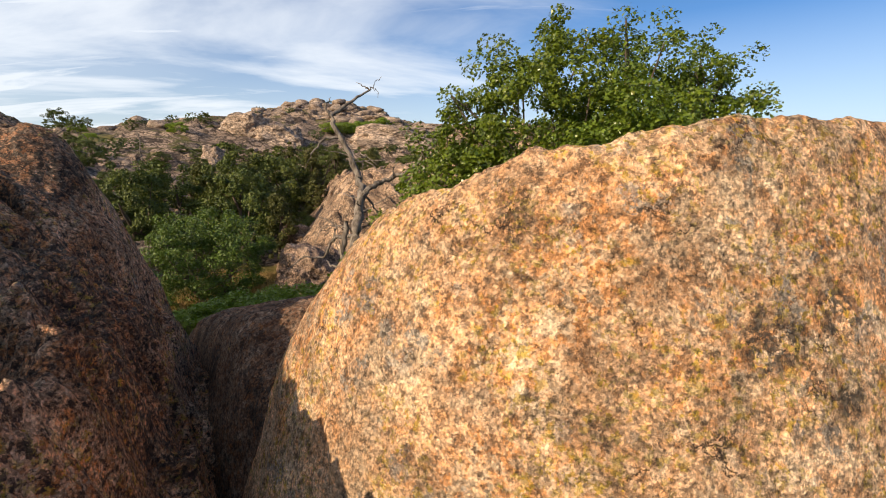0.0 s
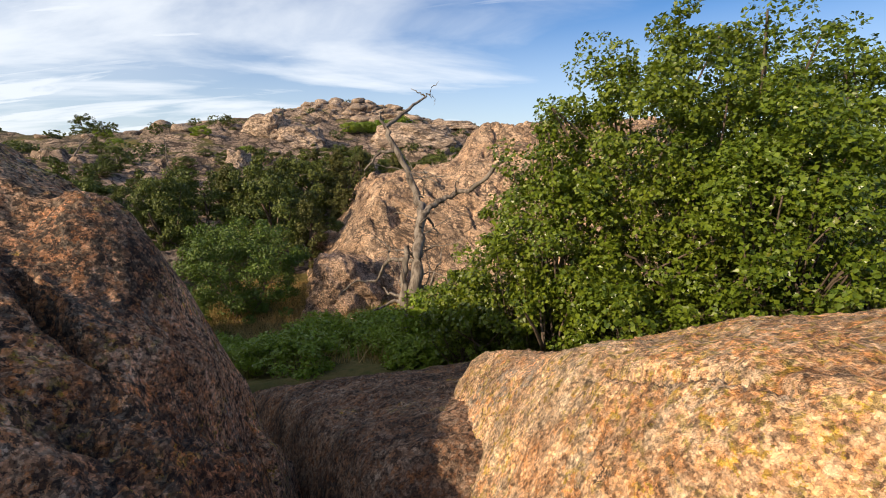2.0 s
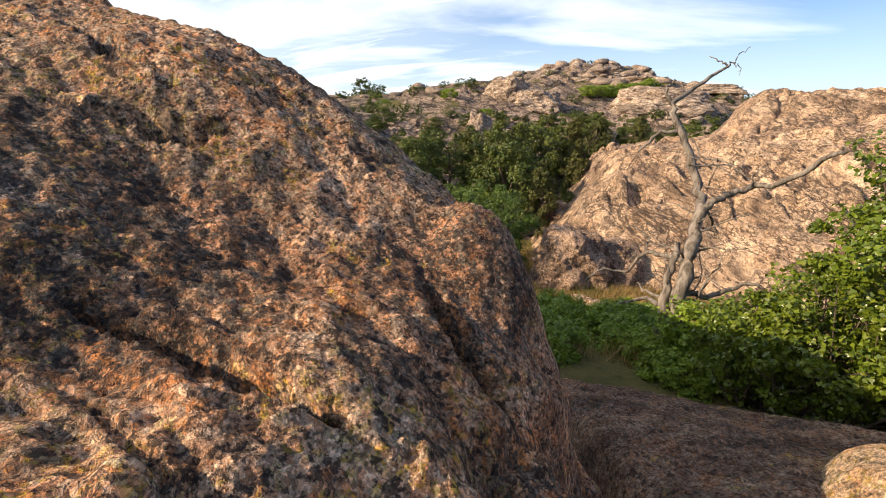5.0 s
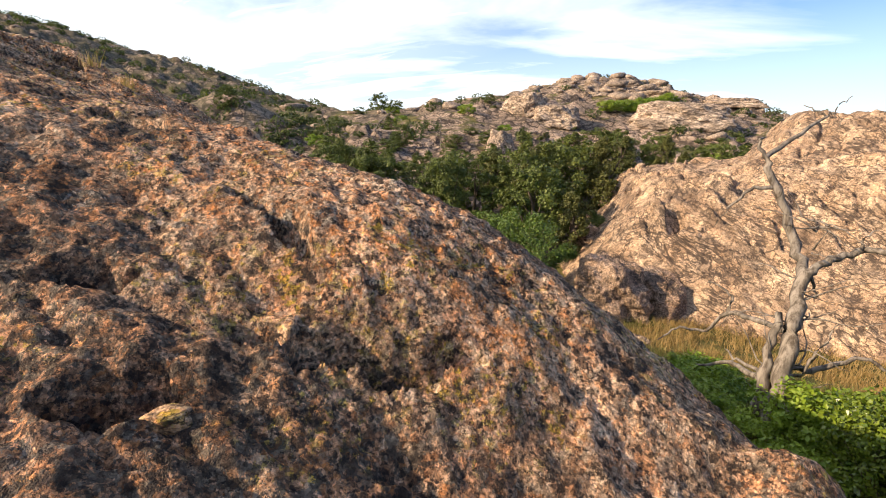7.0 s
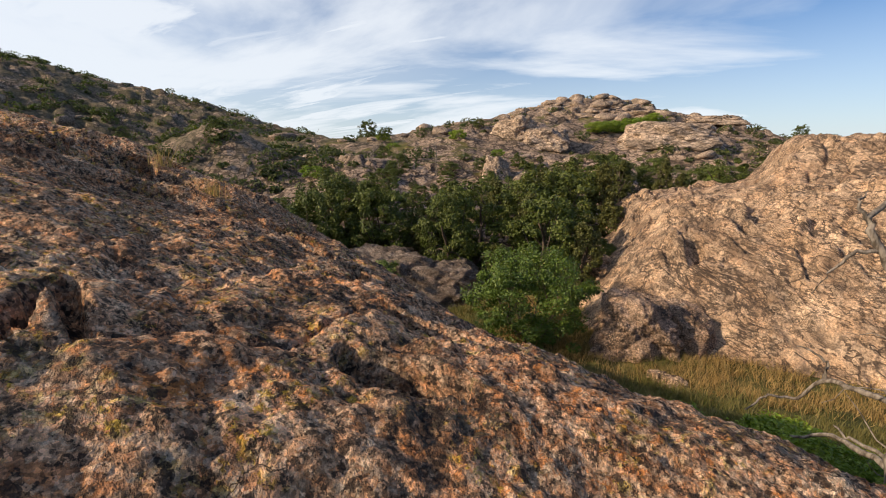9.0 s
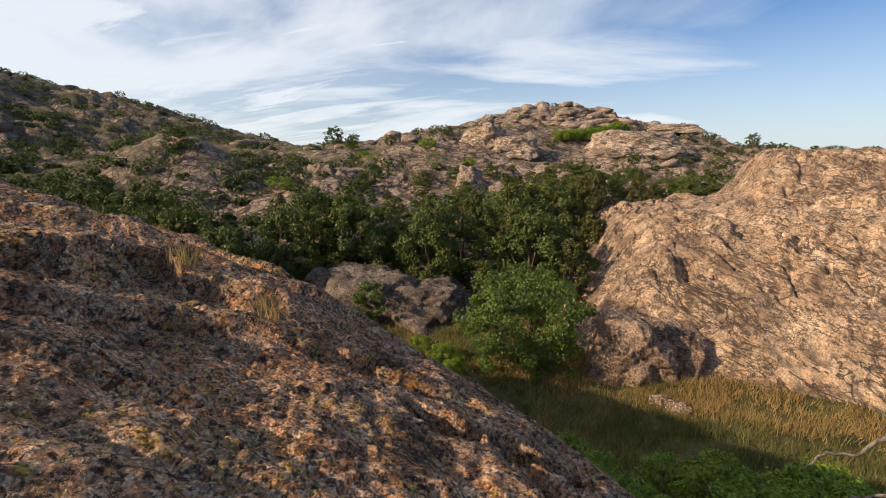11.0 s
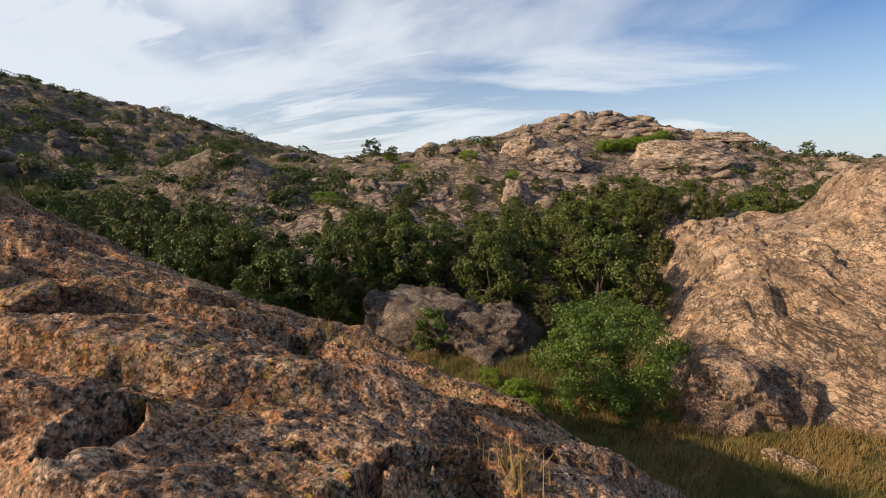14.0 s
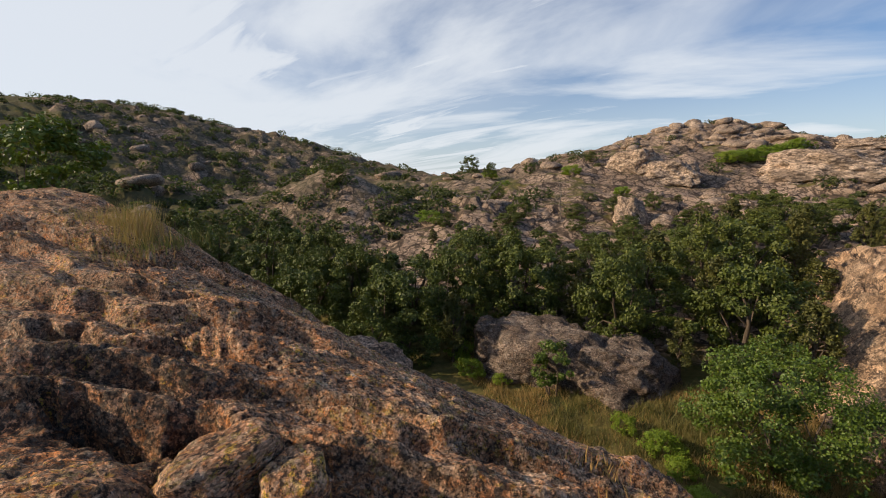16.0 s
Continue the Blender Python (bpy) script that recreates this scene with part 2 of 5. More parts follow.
def lichen_rock(name, base, rust, pale, amounts, size=1.0, streak=0.0, relief=1.0, crust_shade=(), pits=0.75, speckle=0.48, mosaic=0.38):
    """Weathered granite under lichen crust. amounts: how far rust, pale, grey, yellow and black crust reaches (0 to 1).
    """
    n = Nodes(name)
    k = 1.0 / size
    a_rust, a_pale, a_grey, a_yellow, a_black = amounts

    def zone(scale, amount, seed, soft_edge=0.12):
        return n.ramp(n.noise(scale * k, 4, 0.6, seed=seed), 0.72 - 0.42 * amount, 0.72 - 0.42 * amount + soft_edge)

    def crisp(scale, cut, seed, edge=0.03, rough=0.66):
        return n.ramp(n.noise(scale * k, 4, rough, seed=seed), cut, cut + edge)

    def speck(scale):
        v = n.nt.nodes.new("ShaderNodeTexVoronoi")
        v.inputs["Scale"].default_value = scale * k
        n.put(v.inputs["Vector"], n.coord)
        s = n.nt.nodes.new("ShaderNodeSeparateXYZ")
        n.put(s.inputs[0], v.outputs["Color"])
        return s.outputs["X"], v.outputs["Distance"]

    fine, fine_d = speck(95)
    coarse, coarse_d = speck(38)
    grain = n.noise(34 * k, 4, 0.7, seed=50)
    lumps = n.noise(10 * k, 6, 0.72, seed=51)
    mid = n.noise(15 * k, 4, 0.7, seed=52)
    col = n.mix(n.ramp(n.noise(2.6 * k, 6, 0.65, seed=1), 0.40, 0.60), base[0], base[1])
    f_rust = n.math("MULTIPLY", zone(1.3, a_rust, 5, 0.2), crisp(11, 0.47, 6, 0.05, 0.7))
    col = n.mix(n.math("MULTIPLY", f_rust, 0.85), col, n.mix(coarse, rust[0], rust[1]))
    f_pale = n.math("MULTIPLY", zone(1.7, a_pale, 9, 0.2), crisp(15, 0.52, 10, 0.03, 0.7))
    col = n.mix(n.math("MULTIPLY", f_pale, 0.8), col, n.mix(n.ramp(grain, 0.40, 0.60), pale[1], pale[0]))
    plate = n.ramp(n.voronoi(6 * k, warp=0.2 * size), 0.44, 0.38)
    f_grey = n.math("MULTIPLY", n.math("MULTIPLY", plate, zone(2.0, a_grey, 13)), crisp(30, 0.44, 14, 0.05, 0.74))
    col = n.mix(n.math("MULTIPLY", f_grey, 0.85), col, n.mix(n.ramp(grain, 0.42, 0.58), (0.17, 0.155, 0.14), (0.46, 0.41, 0.34)))
    f_yel = n.math("MULTIPLY", zone(2.2, a_yellow, 17, 0.06), crisp(23, 0.53, 18, 0.03, 0.72))
    col = n.mix(n.math("MULTIPLY", f_yel, 0.8), col, n.mix(n.ramp(grain, 0.40, 0.60), (0.36, 0.22, 0.015), (0.62, 0.44, 0.05)))
    black_zone = zone(1.6, a_black, 21)
    # placed dark areas: black lichen, and shade of holes and flank painted as colour
    for place, reach in crust_shade:
        far = n.nt.nodes.new("ShaderNodeVectorMath")
        far.operation = "DISTANCE"
        far.inputs[1].default_value = place
        n.put(far.inputs[0], n.coord)
        ragged = n.math("ADD", far.outputs["Value"], n.math("MULTIPLY", n.noise(2.2, 5, 0.65, seed=40), reach))
        black_zone = n.math("MAXIMUM", black_zone, n.ramp(ragged, reach * 1.45, reach * 1.0))
    f_blk = n.math("MULTIPLY", black_zone, crisp(22, 0.46, 22, 0.04, 0.72))
    col = n.mix(n.math("MULTIPLY", f_blk, 0.90), col, n.mix(n.ramp(grain, 0.40, 0.60), (0.012, 0.010, 0.009), (0.10, 0.082, 0.066)))
    # a mosaic of small crusts with dark rims
    wob = n.nt.nodes.new("ShaderNodeTexNoise")
    wob.inputs["Scale"].default_value, wob.inputs["Detail"].default_value, wob.inputs["Roughness"].default_value = 42 * k, 3, 0.65
    n.put(wob.inputs["Vector"], n.coord)
    wobv = n.nt.nodes.new("ShaderNodeVectorMath")
    wobv.operation = "MULTIPLY_ADD"
    wobv.inputs[1].default_value = (0.055 * size,) * 3
    n.put(wobv.inputs[0], wob.outputs["Color"])
    n.put(wobv.inputs[2], n.coord)
    rims = 0.0
    for scale, seed in ((24.0, 70), (52.0, 71)):
        cell = n.nt.nodes.new("ShaderNodeTexVoronoi")
        cell.inputs["Scale"].default_value = scale * k
        n.put(cell.inputs["Vector"], wobv.outputs[0])
        rim = n.nt.nodes.new("ShaderNodeTexVoronoi")
        rim.feature = "DISTANCE_TO_EDGE"
        rim.inputs["Scale"].default_value = scale * k
        n.put(rim.inputs["Vector"], wobv.outputs[0])
        own = n.nt.nodes.new("ShaderNodeSeparateXYZ")
        n.put(own.inputs[0], cell.outputs["Color"])
        patch = n.noise(2.4 * k, 4, 0.62, seed=seed)
        lit = n.math("MULTIPLY", n.ramp(n.math("ADD", own.outputs["X"], n.math("MULTIPLY", patch, 0.9)), 1.22 - 0.5 * a_pale, 1.27 - 0.5 * a_pale), 0.8 * mosaic)
        lit = n.math("MULTIPLY", lit, n.math("SUBTRACT", 1.0, n.math("MULTIPLY", black_zone, 0.65)))
        col = n.mix(lit, col, n.mix(own.outputs["Y"], pale[1], pale[0]))
        dim = n.math("MULTIPLY", n.ramp(n.math("SUBTRACT", own.outputs["Z"], n.math("MULTIPLY", patch, 0.5)), 0.50, 0.56), 0.75 * mosaic)
        col = n.mix(dim, col, n.mix(own.outputs["Y"], rust[0], rust[1]))
        line = n.math("MULTIPLY", n.ramp(rim.outputs["Distance"], 0.13, 0.03), n.ramp(patch, 0.36, 0.52))
        col = n.mix(n.math("MULTIPLY", line, 0.8 * mosaic), col, (0.030, 0.022, 0.018))
        rims = n.math("ADD", rims, n.math("SUBTRACT", line, n.math("MULTIPLY", own.outputs["X"], 0.6)))
    # pits with their shade painted into the colour, and dark mineral flecks
    pit = n.ramp(mid, 0.575, 0.60)
    col = n.mix(n.math("MULTIPLY", pit, pits), col, (0.045, 0.028, 0.020))
    fleck = n.ramp(grain, 0.575, 0.605)
    col = n.mix(n.math("MULTIPLY", fleck, pits), col, (0.05, 0.034, 0.026))
    shade = n.math("MULTIPLY", n.ramp(fine, 0.0, 1.0, 1 - speckle, 1 + speckle), n.ramp(grain, 0.40, 0.60, 1 + 0.7 * speckle, 1 - 0.6 * speckle))
    grey = n.nt.nodes.new("ShaderNodeCombineXYZ")
    for i in range(3):
        n.put(grey.inputs[i], shade)
    col = n.mix(1.0, col, grey.outputs[0], "MULTIPLY")
    tone = n.ramp(n.noise(3.2 * k, 6, 0.66, seed=60), 0.36, 0.64, 0.70, 1.24)
    grey = n.nt.nodes.new("ShaderNodeCombineXYZ")
    for i in range(3):
        n.put(grey.inputs[i], tone)
    col = n.mix(1.0, col, grey.outputs[0], "MULTIPLY")
    # hairline cracks
    w = n.nt.nodes.new("ShaderNodeTexNoise")
    w.inputs["Scale"].default_value, w.inputs["Detail"].default_value = 3.0 * k, 6
    w.inputs["Roughness"].default_value = 0.65
    n.put(w.inputs["Vector"], n.coord)
    wv = n.nt.nodes.new("ShaderNodeVectorMath")
    wv.operation = "MULTIPLY_ADD"
    wv.inputs[1].default_value = (0.7 * size,) * 3
    n.put(wv.inputs[0], w.outputs["Color"])
    n.put(wv.inputs[2], n.coord)
    ed = n.nt.nodes.new("ShaderNodeTexVoronoi")
    ed.feature = "DISTANCE_TO_EDGE"
    ed.inputs["Scale"].default_value = 1.7 * k
    n.put(ed.inputs["Vector"], wv.outputs[0])
    crack = n.math("MULTIPLY", n.ramp(ed.outputs["Distance"], 0.012, 0.003), zone(2.1, 0.45, 33))
    col = n.mix(n.math("MULTIPLY", crack, 0.85), col, (0.03, 0.02, 0.015))
    if streak:
        # broad brown stains that run down the face
        m = n.nt.nodes.new("ShaderNodeMapping")
        m.vector_type = "TEXTURE"
        m.inputs["Rotation"].default_value = (0, radians(38), radians(10))
        m.inputs["Scale"].default_value = (4.5, 1.4, 1.0)
        n.put(m.inputs[0], n.coord)
        t = n.nt.nodes.new("ShaderNodeTexNoise")
        t.inputs["Scale"].default_value, t.inputs["Detail"].default_value, t.inputs["Roughness"].default_value = 0.9, 6, 0.68
        n.put(t.inputs["Vector"], m.outputs[0])
        stain = n.math("MULTIPLY", n.ramp(t.outputs[0], 0.47, 0.60), n.ramp(n.noise(0.16, 4, 0.6, seed=8), 0.40, 0.56))
        col = n.mix(n.math("MULTIPLY", stain, 0.7 * streak), col, n.mix(n.ramp(grain, 0.42, 0.58), (0.12, 0.078, 0.052), (0.25, 0.165, 0.11)))
        # weathering streaks and creases that run aslant down the face
        for scale, long, cut, force, seed in ((0.9, 3.2, 0.030, 1.0, 4.0), (2.2, 3.0, 0.034, 0.9, 9.0), (5.0, 2.4, 0.03, 0.8, 2.0)):
            m = n.nt.nodes.new("ShaderNodeMapping")
            m.vector_type = "TEXTURE"
            m.inputs["Rotation"].default_value = (0, radians(34), radians(10))
            m.inputs["Scale"].default_value = (long, 1.0, 0.8)
            m.inputs["Location"].default_value = (seed, seed, seed)
            n.put(m.inputs[0], n.coord)
            t = n.nt.nodes.new("ShaderNodeTexNoise")
            t.inputs["Scale"].default_value, t.inputs["Detail"].default_value, t.inputs["Roughness"].default_value = scale, 4, 0.6
            t.inputs["Distortion"].default_value = 0.4
            n.put(t.inputs["Vector"], m.outputs[0])
            line = n.math("ABSOLUTE", n.math("SUBTRACT", t.outputs[0], 0.5))
            line = n.math("MULTIPLY", n.ramp(line, cut, cut * 0.3), n.ramp(n.noise(0.45, 4, 0.6, seed=seed), 0.40, 0.52))
            col = n.mix(n.math("MULTIPLY", line, streak * force), col, (0.060, 0.042, 0.032))
            crack = n.math("MAXIMUM", crack, line)
    h = n.math("ADD", n.math("MULTIPLY", lumps, 1.1), n.math("MULTIPLY", mid, 0.5))
    h = n.math("ADD", h, n.math("ADD", n.math("MULTIPLY", grain, 0.4), n.math("MULTIPLY", coarse_d, -0.12)))
    h = n.math("ADD", h, n.math("MULTIPLY", n.math("ADD", f_blk, n.math("ADD", f_grey, f_pale)), 0.08))
    h = n.math("SUBTRACT", h, n.math("MULTIPLY", rims, 0.22 * mosaic))
    h = n.math("SUBTRACT", h, n.math("MULTIPLY", n.math("ADD", crack, n.math("MULTIPLY", pit, 0.25)), 0.5))
    return n.finish(col, n.ramp(fine, 0.0, 1.0, 0.75, 0.95), n.bump(h, 1.0, 0.034 * size * relief), 0.25)


def leaf_material(name, dark, light, gloss=0.42, thin=0.28):
    n = Nodes(name)
    r = n.random("island")
    c = n.mix(r, dark, light)
    own = n.random("object")
    c = n.mix(n.ramp(own, 0.1, 1.0, 0.0, 0.45), c, n.mix(r, tuple(v * f for v, f in zip(dark, (1.7, 1.25, 1.0))), tuple(v * f for v, f in zip(light, (1.45, 1.15, 1.0)))))
    c = n.mix(n.ramp(r, 0.93, 0.99), c, (0.16, 0.17, 0.02))
    c = n.mix(n.ramp(n.noise(0.9, 3), 0.35, 0.65, 0.0, 0.45), c, light)
    p = n.nt.nodes.new("ShaderNodeBsdfPrincipled")
    n.put(p.inputs["Base Color"], c)
    p.inputs["Roughness"].default_value = gloss
    p.inputs["Specular IOR Level"].default_value = 0.4
    t = n.nt.nodes.new("ShaderNodeBsdfTranslucent")
    n.put(t.inputs[0], n.mix(0.5, c, (0.12, 0.2, 0.01)))
    m = n.nt.nodes.new("ShaderNodeMixShader")
    m.inputs[0].default_value = thin
    n.nt.links.new(p.outputs[0], m.inputs[1])
    n.nt.links.new(t.outputs[0], m.inputs[2])
    n.nt.links.new(m.outputs[0], n.out.inputs[0])
    return n.mat


def bark_material(name, a, b, k=1.0):
    n = Nodes(name)
    g = n.noise(14 * k, 6, 0.65, stretch=(1, 1, 0.16))
    c = n.mix(n.ramp(g, 0.35, 0.65), a, b)
    c = n.mix(n.ramp(n.noise(3 * k, 4, seed=4), 0.5, 0.7, 0, 0.6), c, tuple(x * 0.45 for x in a))
    return n.finish(c, 0.9, n.bump(g, 0.9, 0.015))


# dark spots painted for the shade inside holes in the boulder's face
HOLE_SHADE = [((1.11, 1.47, 5.91), 0.16), ((1.37, 1.51, 5.99), 0.14), ((1.39, 1.42, 5.70), 0.10)]
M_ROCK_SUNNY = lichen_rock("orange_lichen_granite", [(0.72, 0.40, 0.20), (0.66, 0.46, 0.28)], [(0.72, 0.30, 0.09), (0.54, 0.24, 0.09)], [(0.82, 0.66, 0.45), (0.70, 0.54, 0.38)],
                           (0.80, 0.46, 0.56, 0.66, 0.20), relief=1.0, pits=0.5, speckle=0.34, mosaic=0.26,
                           crust_shade=HOLE_SHADE)
# the listed places are black lichen with the flank's shade painted in
M_ROCK_DOME = lichen_rock("lichen_crusted_granite", [(0.46, 0.225, 0.115), (0.52, 0.31, 0.18)], [(0.64, 0.24, 0.06), (0.42, 0.155, 0.055)], [(0.70, 0.54, 0.37), (0.54, 0.44, 0.32)],
                          (0.78, 0.52, 0.44, 0.56, 0.44), relief=1.0, pits=0.85, speckle=0.46,
                          crust_shade=[((-4.0, 1.95, 6.9), 0.7), ((-3.4, 2.1, 6.6), 0.75), ((-4.5, 1.75, 7.0), 0.7), ((-5.0, 1.85, 7.4), 0.75), ((-2.7, 2.9, 6.4), 0.6), ((-2.0, 2.5, 5.7), 0.7), ((-1.7, 2.1, 5.2), 0.8), ((-13.2, 3.3, 8.9), 1.1), ((-9.6, 2.7, 8.6), 0.5)])
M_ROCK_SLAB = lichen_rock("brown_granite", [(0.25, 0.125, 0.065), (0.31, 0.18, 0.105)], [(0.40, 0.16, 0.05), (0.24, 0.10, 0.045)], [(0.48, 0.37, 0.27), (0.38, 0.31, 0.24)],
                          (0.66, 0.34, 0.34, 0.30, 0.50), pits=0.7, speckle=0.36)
M_ROCK_PINK = lichen_rock("pink_granite", [(0.56, 0.355, 0.21), (0.62, 0.43, 0.28)], [(0.50, 0.28, 0.15), (0.36, 0.22, 0.13)], [(0.66, 0.51, 0.37), (0.52, 0.41, 0.31)],
                          (0.55, 0.40, 0.25, 0.0, 0.30), size=3.0, streak=0.85, relief=0.5, pits=0.35, speckle=0.25, mosaic=0.15)
M_ROCK_TAN = lichen_rock("tan_granite", [(0.31, 0.225, 0.16), (0.38, 0.285, 0.21)], [(0.34, 0.23, 0.15), (0.26, 0.175, 0.12)], [(0.48, 0.41, 0.34), (0.40, 0.35, 0.30)],
                         (0.4, 0.45, 0.3, 0.0, 0.4), size=5.0, relief=0.9, pits=0.4, mosaic=0.12)
M_ROCK_GREY = lichen_rock("grey_brown_granite", [(0.17, 0.12, 0.09), (0.235, 0.178, 0.138)], [(0.27, 0.155, 0.09), (0.18, 0.11, 0.075)], [(0.40, 0.34, 0.28), (0.31, 0.28, 0.24)],
                          (0.4, 0.5, 0.5, 0.1, 0.55), size=2.4, pits=0.6, mosaic=0.25)
M_ROCK_BROWN = lichen_rock("brown_pink_granite", [(0.36, 0.225, 0.145), (0.43, 0.29, 0.20)], [(0.36, 0.21, 0.12), (0.25, 0.155, 0.10)], [(0.50, 0.40, 0.31), (0.40, 0.33, 0.27)],
                           (0.45, 0.45, 0.4, 0.05, 0.5), size=2.4, pits=0.55, mosaic=0.2)
M_LEAF_OAK = leaf_material("oak_leaf", (0.042, 0.08, 0.010), (0.175, 0.235, 0.02), 0.30, 0.22)
M_LEAF_WOOD = leaf_material("woodland_leaf", (0.026, 0.042, 0.008), (0.128, 0.158, 0.022), 0.55, 0.08)
M_LEAF_LIGHT = leaf_material("light_green_leaf", (0.042, 0.080, 0.012), (0.135, 0.20, 0.024), 0.45, 0.14)
# bright green of its own, raised further in place of missing sunlight
M_LEAF_SHRUB = leaf_material("shrub_leaf", (0.11, 0.19, 0.016), (0.27, 0.37, 0.035), 0.45, 0.3)
M_LEAF_CEDAR = leaf_material("cedar_needles", (0.036, 0.048, 0.014), (0.13, 0.13, 0.03), 0.6, 0.10)
M_LEAF_SCRUB = leaf_material("scrub_leaf", (0.035, 0.05, 0.018), (0.085, 0.10, 0.035), 0.7)
M_BARK = bark_material("grey_bark", (0.16, 0.12, 0.09), (0.09, 0.07, 0.05))
M_DEAD = bark_material("weathered_dead_wood", (0.30, 0.255, 0.21), (0.085, 0.066, 0.05))


def ground_material():
    """Hillside: bare granite with grass in the flat places, meadow in the hollow."""
    n = Nodes("hillside_ground")
    rock = n.mix(n.ramp(n.noise(0.11, 5), 0.4, 0.62), (0.29, 0.205, 0.145), (0.41, 0.295, 0.215))
    rock = n.mix(n.ramp(n.noise(0.9, 5, 0.7, seed=2), 0.48, 0.62, 0, 0.7), rock, (0.15, 0.115, 0.09))
    rock = n.mix(n.ramp(n.noise(2.6, 6, 0.75, seed=5), 0.52, 0.64, 0, 0.6), rock, (0.50, 0.405, 0.32))
    for scale, wide in ((0.16, 0.05), (0.45, 0.06), (1.1, 0.07)):
        w = n.nt.nodes.new("ShaderNodeTexNoise")
        w.inputs["Scale"].default_value, w.inputs["Detail"].default_value = scale * 1.5, 4
        n.put(w.inputs["Vector"], n.coord)
        wv = n.nt.nodes.new("ShaderNodeVectorMath")
        wv.operation = "MULTIPLY_ADD"
        wv.inputs[1].default_value = (0.9 / scale,) * 3
        n.put(wv.inputs[0], w.outputs["Color"])
        n.put(wv.inputs[2], n.coord)
        ed = n.nt.nodes.new("ShaderNodeTexVoronoi")
        ed.feature = "DISTANCE_TO_EDGE"
        ed.inputs["Scale"].default_value = scale
        n.put(ed.inputs["Vector"], wv.outputs[0])
        rock = n.mix(n.ramp(ed.outputs["Distance"], wide, wide * 0.3, 0.0, 0.8), rock, (0.05, 0.038, 0.03))
    grass = n.mix(n.ramp(n.noise(0.8, 5, seed=7), 0.35, 0.65), (0.085, 0.085, 0.028), (0.18, 0.14, 0.05))
    grass = n.mix(n.ramp(n.noise(6.0, 5, 0.7, seed=9), 0.45, 0.7, 0, 0.6), grass, (0.06, 0.085, 0.02))
    where = n.math("ADD", n.math("MULTIPLY", n.upward(), 1.0), n.math("MULTIPLY", n.math("SUBTRACT", n.noise(0.16, 6, 0.6, seed=11), 0.5), 1.1))
    xyz = n.height()
    floor = n.ramp(xyz["Y"], 30.0, 24.0)
    where = n.math("ADD", where, n.math("MULTIPLY", floor, 0.9))
    c = n.mix(n.ramp(where, 0.98, 1.12), rock, grass)
    # scrubby tone on the west slope, with the slope's shade painted into it
    west = n.math("MULTIPLY", n.ramp(xyz["X"], -34.0, -66.0), n.ramp(n.noise(0.3, 6, 0.7, seed=31), 0.36, 0.56))
    c = n.mix(n.math("MULTIPLY", west, 0.75), c, (0.095, 0.085, 0.05))
    h = n.math("ADD", n.noise(1.2, 4, 0.6, seed=13), n.math("MULTIPLY", n.noise(7, 6, 0.7, seed=15), 0.25))
    return n.finish(c, 0.95, n.bump(h, 0.8, 0.35), 0.1)


M_GROUND = ground_material()
M_GRASS = leaf_material("meadow_grass", (0.085, 0.095, 0.025), (0.24, 0.20, 0.07), 0.6)
M_STRAW = leaf_material("dry_grass", (0.30, 0.18, 0.065), (0.46, 0.32, 0.13), 0.7)


# ---------------------------------------------------------------- the land

EYE_X, EYE_Y = -10.0, 3.0          # the middle of the hollow's rim
# bearing left of north, distance and height of the skyline, height part-way up
RIM = [(-180, 200, 6, 3), (-90, 150, 8, 4), (-30, 120, 10, 4.5), (-18, 120, 10, 5), (-10, 120, 11, 5), (-3, 125, 15.5, 6), (3, 130, 19.5, 7), (8, 130, 21.6, 8),
       (13, 125, 21, 8.5), (17.5, 115, 17.4, 8.5), (23, 105, 14.8, 8.5), (30, 100, 12.4, 8), (39, 100, 11.4, 8), (47, 120, 14.8, 8), (55, 140, 21.5, 9),
       (62, 150, 26.5, 10), (68, 150, 30.5, 11), (77, 150, 32.5, 12), (95, 150, 29, 12), (180, 200, 6, 3)]


def land(x, y):
    """Height of the ground: a meadow hollow under the outcrop, and hills all round."""
    dx, dy = x - EYE_X, y - EYE_Y
    r = np.hypot(dx, dy)
    az = np.degrees(np.arctan2(-dx, dy))
    st = np.array(RIM, float)
    far, top, mid = [np.interp(az, st[:, 0], st[:, i]) for i in (1, 2, 3)]
    floor = soft(4.0 - 0.35 * (soft(y - 4.0, 0.5) - 3.5) - 0.25 * soft(-x - 3.5, 1.0), 0.8) - 0.15
    floor = floor * (1 - step(r, 26, 42)) - 3.0 * np.tanh(0.83 * soft(6.0 - y, 0.5)) * (1 - step(r, 20, 30))
    t = np.clip((r - 27) / (far - 27), 0, 1.0)
    rise = np.where(t < 0.45, mid * step(t, -0.10, 0.45) - mid * step(0, -0.10, 0.45), 0)
    a = mid - mid * step(0, -0.10, 0.45)
    rise = np.where(t >= 0.45, a + (top - a) * (1 - (1 - (t - 0.45) / 0.55) ** 1.5), rise)
    rise = rise - soft(r - far - 4, 6) * 0.10
    z = floor + rise - 0.9 * step(r, 70, 100)
    # the outcrop shoulder on the left slope
    z = z + 4.6 * np.exp(-(((x + 57) / 9) ** 2 + ((y - 39) / 6) ** 2))
    return z


